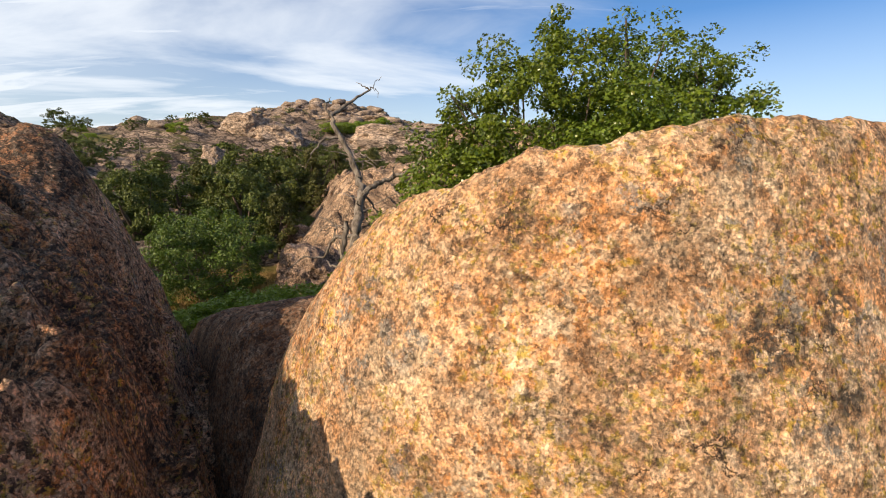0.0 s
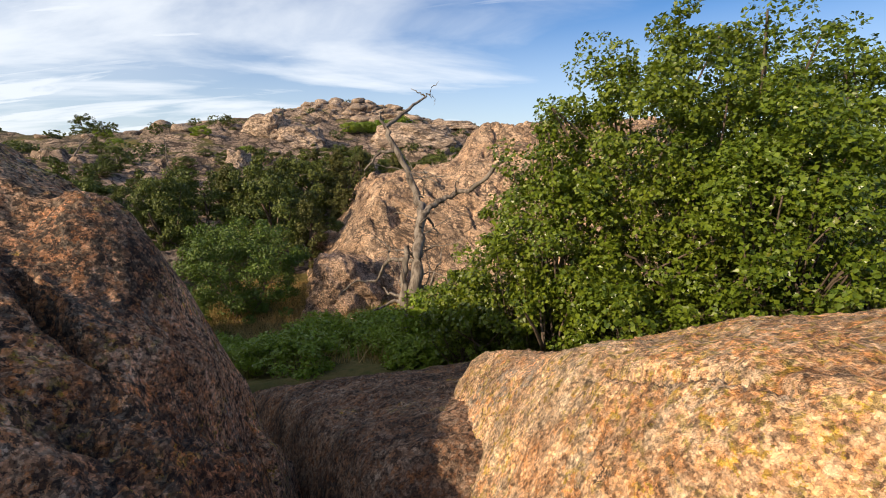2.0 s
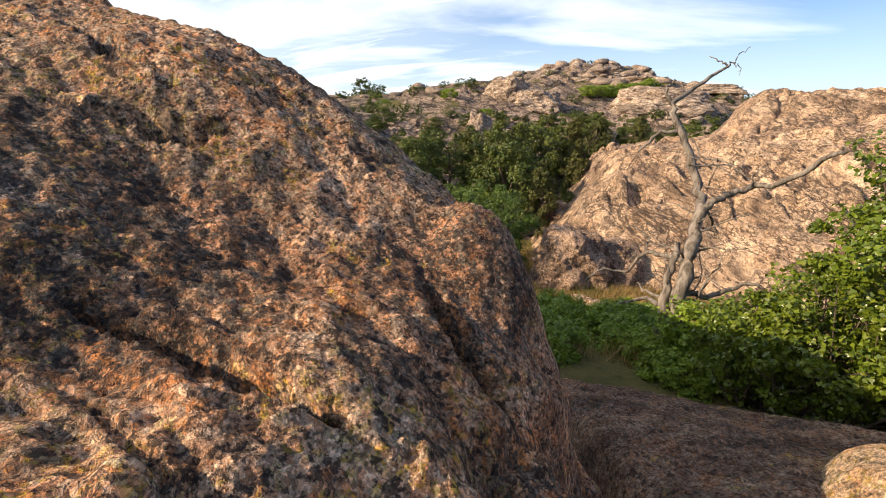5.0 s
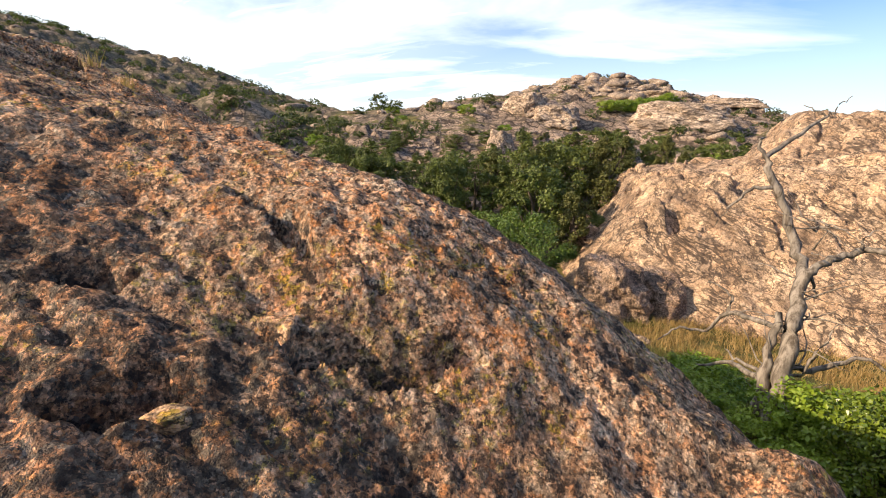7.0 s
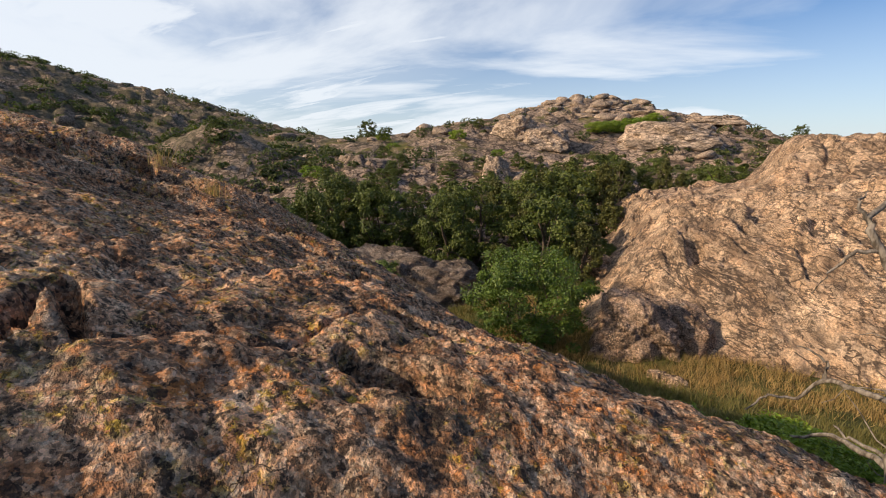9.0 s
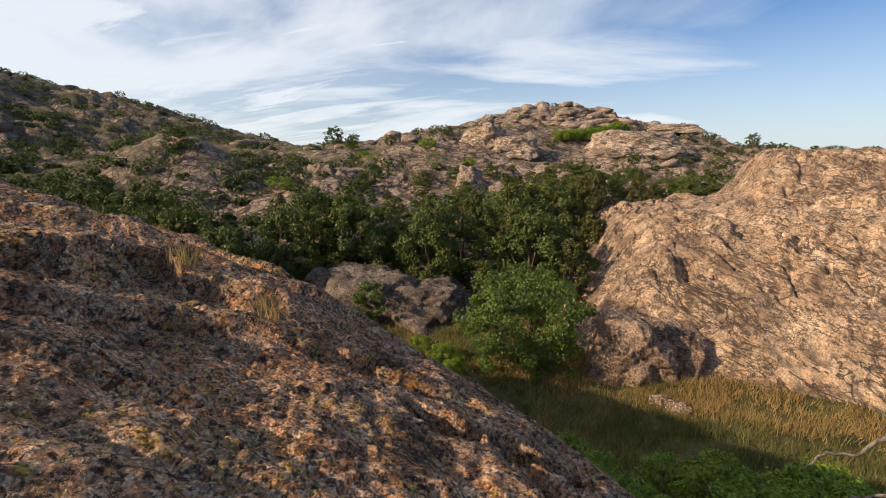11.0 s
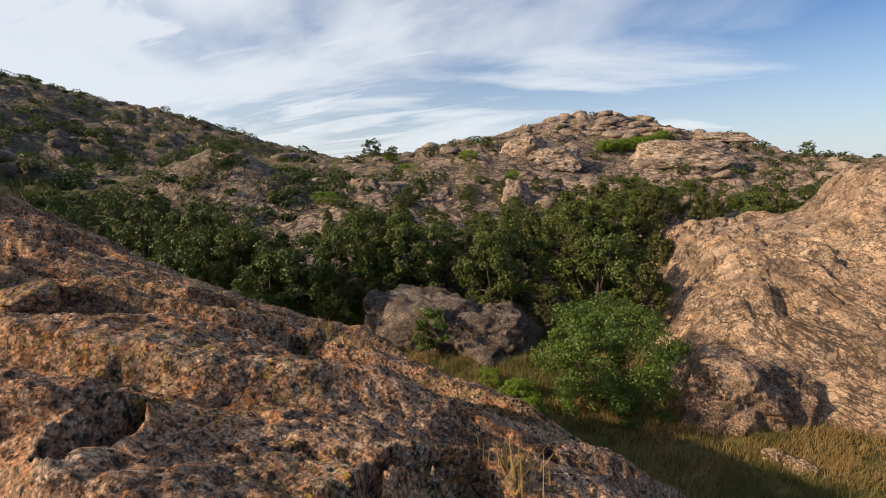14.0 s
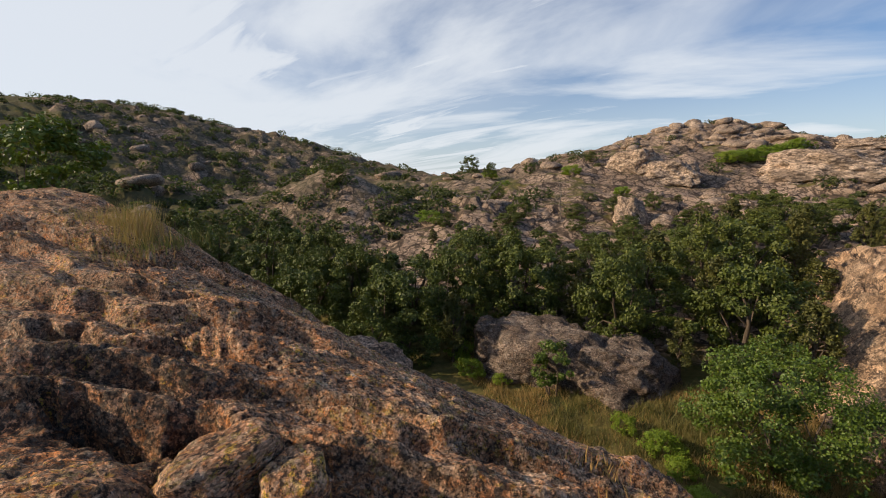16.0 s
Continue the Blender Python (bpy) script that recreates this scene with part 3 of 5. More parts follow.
def land_relief(x, y, r):
    amt = step(r, 30, 60)
    d1, d2, own = cells(x * 0.22 + 0.35 * fbm(x * 0.2, y * 0.2, octaves=3, seed=3), y * 0.30, seed=5)
    block = (own - 0.4) * 1.7 * step(d2 - d1, 0.0, 0.25)
    e1, e2, own2 = cells(x * 0.6 + 0.3 * fbm(x * 0.5, y * 0.5, octaves=2, seed=8), y * 0.75, seed=9)
    small = (own2 - 0.4) * 0.65 * step(e2 - e1, 0.0, 0.3)
    patch = step(fbm(x * 0.05, y * 0.05, octaves=3, seed=17), -0.35, 0.25)
    rough = (block + small) * (0.25 + 0.75 * patch) + 0.35 * fbm(x * 0.35, y * 0.35, octaves=5, gain=0.55, seed=11)
    return amt * rough + (1 - amt) * 0.10 * fbm(x * 0.8, y * 0.8, octaves=4, seed=13)


def make_ground():
    az = np.concatenate([np.arange(-180, -62, 6.0), np.arange(-62, 104, 0.25), np.arange(104, 180, 6.0)])
    r = np.concatenate([[0.0, 3.0], 6.0 * np.exp(np.linspace(0, math.log(150 / 6.0), 350)), 150 * np.exp(np.linspace(0.02, math.log(20), 40))])
    A, R = np.meshgrid(np.radians(az), r)
    X, Y = EYE_X + 4 - R * np.sin(A), EYE_Y + 6 + R * np.cos(A)
    RR = np.hypot(X - EYE_X, Y - EYE_Y)
    Z = land(X, Y) + land_relief(X, Y, RR)
    Z = np.where(RR > 170, np.maximum(Z, -12.0), Z)
    verts = np.stack([X, Y, Z], -1).reshape(-1, 3)
    ob = new("ground", mesh_of("ground", verts, grid_faces(len(r), len(az), wrap=True), M_GROUND))
    tagged(ob, "rocky hillside of granite and dry grass round a meadow hollow", "ground", kind="structure")


make_ground()

# ---------------------------------------------------------------- the near outcrop

# along x: crest y, crest z, fall towards the camera, fall and bend away from it, brink y
SPINE = [(-24.0, 5.0, 10.0, 0.05, 0.05, 0.25, 7.5), (-21.0, 4.6, 10.05, 0.10, 0.05, 0.30, 7.2), (-19.0, 4.0, 9.90, 0.12, 0.05, 0.20, 7.2), (-17.0, 3.5, 9.52, 0.08, 0.03, 0.12, 6.5), (-15.3, 3.0, 9.25, 0.05, 0.04, 0.080, 6.1), (-12.5, 2.6, 8.97, 0.05, 0.03, 0.070, 6.4),
         (-11.0, 2.6, 8.92, 0.05, 0.09, 0.086, 6.5), (-9.5, 2.2, 8.72, 0.1, 0.17, 0.03, 5.5), (-8.0, 2.0, 8.42, 0.1, 0.2, 0.03, 5.4),
         (-6.5, 1.8, 8.06, 0.1, 0.15, 0.05, 4.8), (-5.75, 2.3, 7.80, 0.12, 0.05, 0.13, 4.3), (-5.0, 2.85, 7.64, 0.34, 0.05, 0.25, 4.0),
         (-4.25, 3.08, 7.50, 0.62, 0.05, 0.5, 3.8), (-3.5, 3.2, 7.08, 0.80, 0.05, 0.5, 3.8), (-2.75, 3.22, 6.62, 0.60, 0.1, 0.6, 3.9), (-1.5, 3.2, 6.0, 0.3, 0.1, 0.6, 3.9)]


# long swells and dips of the outcrop: middle, reach along and across, height
SWELLS = [(-14.2, 4.6, 1.4, 0.5, 0.09), (-9.9, 3.95, 0.7, 0.5, 0.11), (-8.9, 4.4, 0.7, 0.3, 0.06), (-8.3, 3.35, 0.7, 0.35, -0.07), (-7.6, 3.2, 0.8, 0.4, -0.06),
          (-6.3, 2.2, 0.35, 0.35, 0.05), (-4.1, 2.75, 0.8, 0.25, 0.09), (-5.4, 2.3, 0.4, 0.3, -0.05), (-4.1, 2.3, 0.6, 0.2, -0.05),
          (-13.5, 5.9, 0.8, 0.5, -0.12), (-11.4, 6.0, 0.5, 0.4, 0.12), (-4.8, 3.6, 0.4, 0.3, -0.10), (-18.4, 5.6, 0.9, 0.5, 0.20)]


def dome(x, y):
    st = np.array(SPINE, float)
    y0, z0, kn, k, q, yc = [glide(x, st[:, 0], st[:, i]) for i in range(1, 7)]
    s = soft(y - y0, 0.12)
    fall = 0.52 - 0.34 * step(x, -3.4, -2.6)
    z = z0 + 0.08
    for cx, cy, rx, ry, up in SWELLS:
        z = z + up * np.exp(-(((x - cx) / rx) ** 2 + ((y - cy) / ry) ** 2))
    z = z - fall * np.tanh(kn * soft(y0 - y, 0.08) / fall) - k * s - q * s * s
    z = z - 1.6 * soft(y - yc, 0.35) ** 1.3
    z = z - 1.0 * soft(-2.2 - y, 0.9) - 1.5 * soft(-25.5 - x, 0.8)
    xe = -1.72 - 0.55 * (smax(y, 0.6, 0.3) - 1.9)
    return z - 2.0 * soft(x - xe, 0.15)


def crumble(x, y, seed):
    """Broken crust: lumps from a hand's width down to a finger's."""
    z = 0.015 * fbm(x * 5.5, y * 5.5, octaves=4, gain=0.70, seed=seed)
    d1, d2, own = cells(x * 13 + 0.5 * vnoise(x * 9, y * 9, 0, seed + 5), y * 13, seed + 6)
    z = z + 0.015 * own * step(d2 - d1, 0.0, 0.22) * step(vnoise(x * 1.9, y * 1.9, 0, seed + 7), -0.5, 0.3)
    # flakes of crust with sharp rims
    d1, d2, own = cells(x * 24 + 0.7 * vnoise(x * 17, y * 17, 0, seed + 8), y * 24 + 0.7 * vnoise(x * 17, y * 17, 3, seed + 8), seed + 9)
    return z + 0.013 * own * own * step(d2 - d1, 0.02, 0.25) + 0.006 * vnoise(x * 31, y * 31, 0, seed + 10)


def hollow(x, y, cx, cy, rx, ry, turn, deep, open_to):
    """A weathered hollow with a sharp lip; it runs out gently towards the bearing open_to."""
    c, s = math.cos(radians(turn)), math.sin(radians(turn))
    u, v = ((x - cx) * c + (y - cy) * s) / rx, (-(x - cx) * s + (y - cy) * c) / ry
    wob = 0.16 * vnoise(x * 2.6, y * 2.6, cx, 77)
    rho = np.hypot(u, v) + wob
    toward = (u * math.cos(radians(open_to - turn)) + v * math.sin(radians(open_to - turn))) / (np.hypot(u, v) + 0.05)
    return -0.55 * deep * (1 - step(rho, 0.78, 1.0)) * (1 - step(toward * rho, -0.35, 0.75))


# middle, radii, turn, depth, and the bearing to which each hollow opens
HOLLOWS = [(-9.0, 3.72, 0.62, 0.42, 20, 0.15, -40), (-9.50, 3.30, 0.09, 0.07, 0, 0.22, 200), (-9.3, 2.85, 0.40, 0.18, 25, 0.16, -30), (-10.6, 4.5, 0.55, 0.30, 25, 0.13, -20),
           (-12.6, 4.1, 0.75, 0.22, 38, 0.14, -50), (-13.6, 4.6, 0.8, 0.22, 38, 0.14, -50), (-11.9, 3.3, 0.6, 0.2, 35, 0.10, -50), (-6.2, 3.75, 0.55, 0.17, 10, 0.13, -30),
           (-7.6, 4.1, 0.5, 0.16, 20, 0.13, -30)]


# narrow dark slots under the lips: both ends, half width, depth
SLOTS = [(-9.45, 3.42, -9.58, 3.60, 0.035, 0.12), (-9.58, 3.60, -9.58, 3.74, 0.045, 0.18), (-9.58, 3.74, -9.49, 3.87, 0.055, 0.24), (-9.49, 3.87, -9.19, 3.99, 0.075, 0.30),
         (-10.24, 2.94, -10.38, 3.27, 0.06, 0.20), (-7.84, 4.09, -7.62, 4.33, 0.05, 0.20), (-4.76, 2.62, -4.56, 2.61, 0.03, 0.08), (-4.56, 2.61, -4.34, 2.56, 0.035, 0.10), (-6.75, 3.82, -6.05, 3.60, 0.065, 0.28), (-7.35, 3.90, -6.95, 3.82, 0.055, 0.22),
         (-5.95, 3.12, -5.40, 3.20, 0.05, 0.11), (-6.55, 2.15, -6.15, 2.05, 0.03, 0.10), (-14.1, 3.75, -13.2, 4.22, 0.075, 0.22), (-15.5, 4.25, -14.7, 4.72, 0.07, 0.20),
         (-13.2, 3.15, -12.4, 3.62, 0.06, 0.18), (-10.9, 4.35, -10.2, 4.55, 0.06, 0.18), 
         (-6.97, 3.95, -6.50, 4.10, 0.085, 0.30), (-5.72, 2.58, -5.40, 2.70, 0.06, 0.14), (-6.20, 1.85, -6.50, 2.15, 0.030, 0.11),
         (-16.0, 4.42, -16.4, 4.98, 0.09, 0.26), (-11.3, 4.95, -10.95, 4.62, 0.10, 0.26),
         (-14.4, 3.28, -13.8, 3.50, 0.08, 0.24), (-13.3, 3.06, -12.75, 3.30, 0.07, 0.20), (-12.2, 3.58, -11.85, 3.42, 0.035, 0.16), (-12.45, 3.36, -12.05, 3.27, 0.035, 0.14),
         (-9.18, 2.88, -9.02, 3.04, 0.06, 0.26), (-9.32, 3.32, -9.07, 3.20, 0.04, 0.14),
         (-4.10, 2.28, -4.18, 2.38, 0.035, 0.12), (-4.18, 2.38, -4.05, 2.50, 0.04, 0.15), (-4.05, 2.50, -3.79, 2.55, 0.045, 0.14), (-4.36, 2.24, -4.24, 2.32, 0.035, 0.10), (-4.86, 1.92, -4.70, 2.16, 0.035, 0.08),
         (-4.37, 1.76, -4.29, 2.05, 0.05, 0.13), (-3.87, 2.57, -3.70, 2.69, 0.03, 0.10), (-2.72, 2.75, -2.3, 2.6, 0.05, 0.15), (-3.4, 1.85, -2.6, 2.05, 0.05, 0.12)]


def slot(x, y, x0, y0, x1, y1, wide, deep):
    dx, dy = x1 - x0, y1 - y0
    t = np.clip(((x - x0) * dx + (y - y0) * dy) / (dx * dx + dy * dy), 0, 1)
    wide, deep = wide * 1.2, deep * 1.25
    wob = 0.05 * vnoise(x * 4.5, y * 4.5, x0, 81) + 0.018 * vnoise(x * 14, y * 14, y0, 82)
    d = np.hypot(x - x0 - t * dx + wob, y - y0 - t * dy - wob)
    w = wide * (0.55 + 0.9 * np.sin(math.pi * np.clip(t, 0.08, 0.92)))
    return -deep * (1 - step(d, 0.45 * w, w)) + 0.04 * deep * np.exp(-((d / (2.6 * wide)) ** 2))


def dome_relief(x, y):
    """Weathered humps, hollows, shelves and cracks."""
    w = 0.35 * fbm(x * 0.7, y * 0.7, octaves=3, seed=31)
    z = 0.03 * fbm(x * 0.8, y * 0.9 + w, octaves=2, seed=32)
    left = step(-x, 7.0, 10.0)
    a, b = 0.82 * x + 0.57 * y, -0.57 * x + 0.82 * y
    saw = b * 1.55 + 0.9 * w + 0.35 * fbm(a * 0.5, b * 0.8, octaves=3, seed=37)
    saw = -saw - np.floor(-saw)
    z = z + left * 0.16 * (step(saw, 0.0, 0.78) - step(saw, 0.84, 0.98) - 0.4) * step(fbm(a * 0.4, b * 0.7, octaves=2, seed=38), -0.5, 0.2)
    a, b = 0.94 * x + 0.34 * y, -0.34 * x + 0.94 * y
    z = z + 0.024 * (1 - left * 0.5) * ridged(a * 0.8 + w, b * 2.1 + w, octaves=3, seed=33)
    z = z + 0.013 * fbm(x * 2.6, y * 2.6, octaves=3, gain=0.6, seed=35) + 0.02 * (vnoise(x * 1.6, y * 1.6, 0, 34) - 0.3)
    for h in HOLLOWS:
        near = np.hypot(x - h[0], y - h[1]) < 2.2 * max(h[2], h[3])
        z[near] += hollow(x[near], y[near], *h)
    for s in SLOTS:
        near = np.hypot(x - (s[0] + s[2]) / 2, y - (s[1] + s[3]) / 2) < 0.6 * math.hypot(s[2] - s[0], s[3] - s[1]) + 9 * s[4] + 0.15
        z[near] += slot(x[near], y[near], *s)
    z = z + 0.16 * np.exp(-((np.hypot((x + 2.62) / 0.22, (y - 3.12) / 0.2)) ** 4))
    line = np.abs(vnoise(x * 0.55 + w, y * 1.1 + w, 4.0, 39))
    z = z - 0.05 * (1 - step(line, 0.0, 0.035)) * step(vnoise(x * 0.8, y * 0.8, 9.0, 40), -0.1, 0.3)
    # rounded bulges parted by broken creases
    d1, d2, own = cells(0.75 * x + 0.42 * y + 0.5 * w, 1.25 * (-0.42 * x + 0.9 * y) + 0.9 * w, 91)
    bulge = step(fbm(x * 0.6, y * 0.6, octaves=2, seed=92), -0.35, 0.15) * step(-x, 5.2, 7.0)
    z = z + bulge * (0.034 * step(d2 - d1, 0.0, 0.22) - 0.022 + 0.02 * (own - 0.5))
    d1, d2, own = cells(2.0 * x + 1.2 * y + 1.2 * w, 3.2 * (-0.5 * x + 0.86 * y) + 1.2 * w, 93)
    crust = step(fbm(x * 0.9, y * 0.9, octaves=2, seed=94), -0.1, 0.35) * (1 - 0.7 * step(x, -6.0, -5.0))
    z = z + crust * (0.020 * step(d2 - d1, 0.0, 0.22) - 0.012 + 0.015 * (own - 0.5))
    # thin broken layers low on the side towards the path
    flank = step(x, -5.4, -4.6) * (1 - step(x, -2.6, -2.2)) * (1 - step(y, 2.3, 2.9))
    lay = y * 5.2 + 0.9 * x + 1.6 * w + 0.5 * fbm(x * 2.0, y * 2.0, octaves=3, seed=95)
    lay = lay - np.floor(lay)
    z = z + flank * 0.022 * (step(lay, 0.0, 0.25) - step(lay, 0.55, 1.0) - 0.2)
    steep = step(x, -2.6, -1.9)
    z = z + steep * (0.13 * ridged(x * 1.7 + w, y * 1.3, 0, octaves=4, gain=0.6, seed=52) + 0.13 * fbm(x * 2.6, y * 2.2, octaves=4, gain=0.6, seed=53) - 0.12)
    # ledges across the broken end
    zb = dome(x, y) * 1.7 + 1.1 * fbm(x * 0.9, y * 0.9, octaves=3, seed=97)
    fr = zb - np.floor(zb)
    z = z + steep * 0.45 * (step(fr, 0.25, 0.75) - fr)
    return z + crumble(x, y, 45)


def spread_out(a, b, gap, near=None):
    """Stations from a to b, closer together within near (from, to, gap)."""
    if not near:
        return np.arange(a, b, gap)
    return np.concatenate([np.arange(a, near[0], gap), np.arange(near[0], near[1], near[2]), np.arange(near[1], b, gap)])


def sheet(name, x0, x1, y0, y1, gap, fn, material, label, category, apron=None, near=(None, None)):
    xs, ys = spread_out(x0, x1, gap, near[0]), spread_out(y0, y1, gap, near[1])
    if apron:
        xs, ys = np.concatenate([np.arange(x0 - apron[0], x0, 0.3), xs]), np.concatenate([np.arange(y0 - apron[1], y0, 0.3), ys])
    X, Y = np.meshgrid(xs, ys)
    Z = fn(X, Y)
    ob = new(name, mesh_of(name, np.stack([X, Y, Z], -1).reshape(-1, 3), grid_faces(len(ys), len(xs)), material))
    return tagged(ob, label, category, kind="structure")


sheet("rock_outcrop", -24.5, 0.9, 0.6, 7.8, 0.036, lambda x, y: dome(x, y) + dome_relief(x, y), M_ROCK_DOME,
      "long weathered granite outcrop crusted with orange, grey and black lichen", "rock", (10.0, 14.0), ((-14.3, -1.2, 0.016), (1.6, 4.9, 0.016)))


def slab(x, y):
    z = 5.25 + 0.12 * (x + 1.5) - 0.30 * (y - 3.8) - 0.12 * soft(y - 4.8, 0.2) ** 2
    xc = -0.64 - 0.70 * (y - 1.9)
    return z - 3.0 * soft(xc - x, 0.10) - 1.0 * soft(3.1 - y, 0.2)


def boulder_top(x, y):
    rho = np.hypot(x - 1.0, y - 3.4)
    z = smin(5.75 + 3.2 * (1.99 - rho), 6.45 + 0.14 * x - 0.36 * (y - 1.95), 0.22)
    z = smin(z, 6.32 - 0.60 * (y - 3.0) + 0.12 * x, 0.3)
    return smin(z, 6.00 + 1.4 * (x + 0.5) + 0.08 * (y - 2.6), 0.2)


def boulder_relief(x, y):
    z = 0.05 * fbm(x, y, octaves=2, seed=41) + 0.022 * fbm(x * 3, y * 3, octaves=3, gain=0.55, seed=42) + 0.8 * crumble(x, y, 46)
    crack = np.abs(y - 1.93 + 0.10 * (x - 0.5) - 0.16 * vnoise(x * 4.1, 0, 0, 43) - 0.06 * vnoise(x * 15, 0, 0, 44))
    z = z - 0.09 * (1 - step(crack, 0.0, 0.03)) * step(x, 0.25, 0.45) * (1 - step(x, 1.0, 1.3))
    low = np.abs(y - 1.30 + 0.35 * (x - 1.3) - 0.10 * vnoise(x * 5.1, 1, 0, 63) - 0.04 * vnoise(x * 17, 0, 1, 64))
    z = z - 0.07 * (1 - step(low, 0.0, 0.026)) * step(x, 0.95, 1.05) * (1 - step(x, 1.75, 1.9))
    for cx, cy, rx, ry in ((1.20, 1.72, 0.075, 0.05), (1.42, 1.86, 0.05, 0.045), (0.22, 1.62, 0.05, 0.09), (0.62, 1.42, 0.09, 0.03)):
        z = z - 0.055 * (1 - step(np.hypot((x - cx) / rx, (y - cy) / ry) + 0.35 * vnoise(x * 9, y * 9, cx, 65), 0.5, 1.0))
    side = np.abs(x + 0.34 + 0.3 * (y - 2.5) - 0.05 * vnoise(y * 6, 0, 0, 47))
    return z - 0.07 * (1 - step(side, 0.0, 0.03)) * step(y, 2.1, 2.2) * (1 - step(y, 2.7, 2.85))


sheet("granite_boulder", -1.9, 4.6, 0.1, 6.6, 0.019, lambda x, y: boulder_top(x, y) + boulder_relief(x, y), M_ROCK_SUNNY,
      "sunlit granite boulder with orange, pale grey and yellow lichen", "rock")
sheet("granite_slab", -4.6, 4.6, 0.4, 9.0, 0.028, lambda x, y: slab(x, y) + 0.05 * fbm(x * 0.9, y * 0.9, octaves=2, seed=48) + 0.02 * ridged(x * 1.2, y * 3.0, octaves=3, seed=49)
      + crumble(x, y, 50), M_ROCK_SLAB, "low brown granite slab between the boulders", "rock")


def blob(name, planes, size, material, seed, n=(90, 140), rough=0.05, p=9.0, folds=0.0):
    """A rock as a rounded body between planes (normal, distance), centred on the origin."""
    th, ph = np.meshgrid(np.linspace(0.02, math.pi - 0.02, n[0]), np.linspace(0, 2 * math.pi, n[1], endpoint=False), indexing="ij")
    d = np.stack([np.sin(th) * np.cos(ph), np.sin(th) * np.sin(ph), np.cos(th)], -1)
    acc = 0
    for nx, ny, nz, h in planes:
        v = Vector((nx, ny, nz)).normalized()
        acc = acc + np.clip((d @ np.array(v)) / h, 0, None) ** p
    r = acc ** (-1 / p)
    q = d * r[..., None]
    k = 1.0 / size
    r = r * (1 + rough * (fbm(q[..., 0] * 1.6 * k, q[..., 1] * 1.6 * k, q[..., 2] * 1.6 * k, octaves=5, gain=0.55, seed=seed)
                          + 0.5 * ridged(q[..., 0] * 2.2 * k, q[..., 1] * 2.2 * k, q[..., 2] * 2.2 * k, octaves=3, seed=seed + 9)))
    if folds:
        q = d * r[..., None]
        f = 1.3 * q[..., 0] + 0.9 * q[..., 2] + 0.8 * fbm(q[..., 0] * 0.25, q[..., 1] * 0.25, q[..., 2] * 0.25, octaves=3, seed=seed + 20)
        g = 0.25 * (q[..., 0] - q[..., 2]) + 0.3 * q[..., 1]
        r = r + folds * 0.30 * (ridged(f * 0.55, g * 0.6, 0, octaves=4, gain=0.55, seed=seed + 21) - 0.6) + folds * 0.18 * fbm(q[..., 0], q[..., 1], q[..., 2], octaves=4, gain=0.6, seed=seed + 22)
    return mesh_of(name, (d * r[..., None]).reshape(-1, 3), grid_faces(n[0], n[1], wrap=True)[:, ::-1], material)


def rock(name, planes, size, at, material, seed, label, turn=0.0, n=(90, 140), rough=0.05, category="boulder", p=9.0, group="", folds=0.0):
    ob = new(name, blob(name, planes, size, material, seed, n, rough, p, folds))
    ob.matrix_world = pose(*at, 0, 0, turn)
    return tagged(ob, label, category, group)


# the great dome across the hollow


def great_dome(x, y):
    """Steep face towards the meadow, a long shoulder, and a hump behind."""
    front = 1.05 * (y - 22.3) + 0.04 * (x + 1.0)
    shoulder = 4.5 + 0.42 * (y - 26.5) + 0.15 * (x + 1.5)
    left = 4.9 + 1.08 * (x + 6.0) + 0.32 * (y - 29.5)
    z = smin(smin(front, shoulder, 0.8), left, 0.9)
    z = smin(z, 6.1 + 0.16 * (x + 1.5), 0.6)
    hump = smin(smin(8.75 + 0.05 * (x - 1.0), 6.2 + 1.25 * (x + 1.5), 0.7), 6.0 + 0.95 * (y - 32.2), 0.8)
    z = smax(z, hump, 0.4)
    return z - 0.8 * soft(y - 41.0, 0.8) - 0.5 * soft(x - 13.0, 1.0)


def great_dome_relief(x, y):
    base = great_dome(x, y)
    w = fbm(x * 0.22, y * 0.22, octaves=3, seed=151)
    z = 0.22 * fbm(x * 0.35, y * 0.35, octaves=3, seed=152)
    # slabs of rock peeling away in curved steps that run aslant down the face
    f = 0.55 * x + 0.75 * base + 0.35 * y + 1.3 * w
    g = 0.30 * (x - base)
    up = step(base, 2.2, 4.2)
    saw = f * 0.9 - np.floor(f * 0.9)
    z = z + (0.14 + 0.30 * up) * (step(saw, 0.0, 0.75) - step(saw, 0.8, 1.0) - 0.4) * step(fbm(f * 0.2, g * 1.2, octaves=2, seed=153), -0.45, 0.25)
    d1, d2, own = cells(f * 0.75 + 0.3 * w, g * 1.6 + 0.3 * fbm(x * 0.7, y * 0.7, octaves=2, seed=154), 155)
    z = z + (0.08 + 0.20 * up) * (step(d2 - d1, 0.0, 0.22) - 0.6 + 0.8 * (own - 0.5))
    z = z + (0.03 + 0.05 * up) * ridged(f * 1.5, g * 2.4, 0, octaves=4, gain=0.6, seed=156)
    z = z + 0.07 * fbm(x * 1.5, y * 1.5, octaves=4, gain=0.6, seed=157)
    # the dark niche high on the face
    z = z - 0.75 * np.exp(-(np.hypot((x + 4.45) / 0.42, (y - 25.75) / 0.55) ** 6)) + 0.45 * np.exp(-(np.hypot((x + 5.2) / 0.75, (y - 26.1) / 0.9) ** 4))
    return base + z


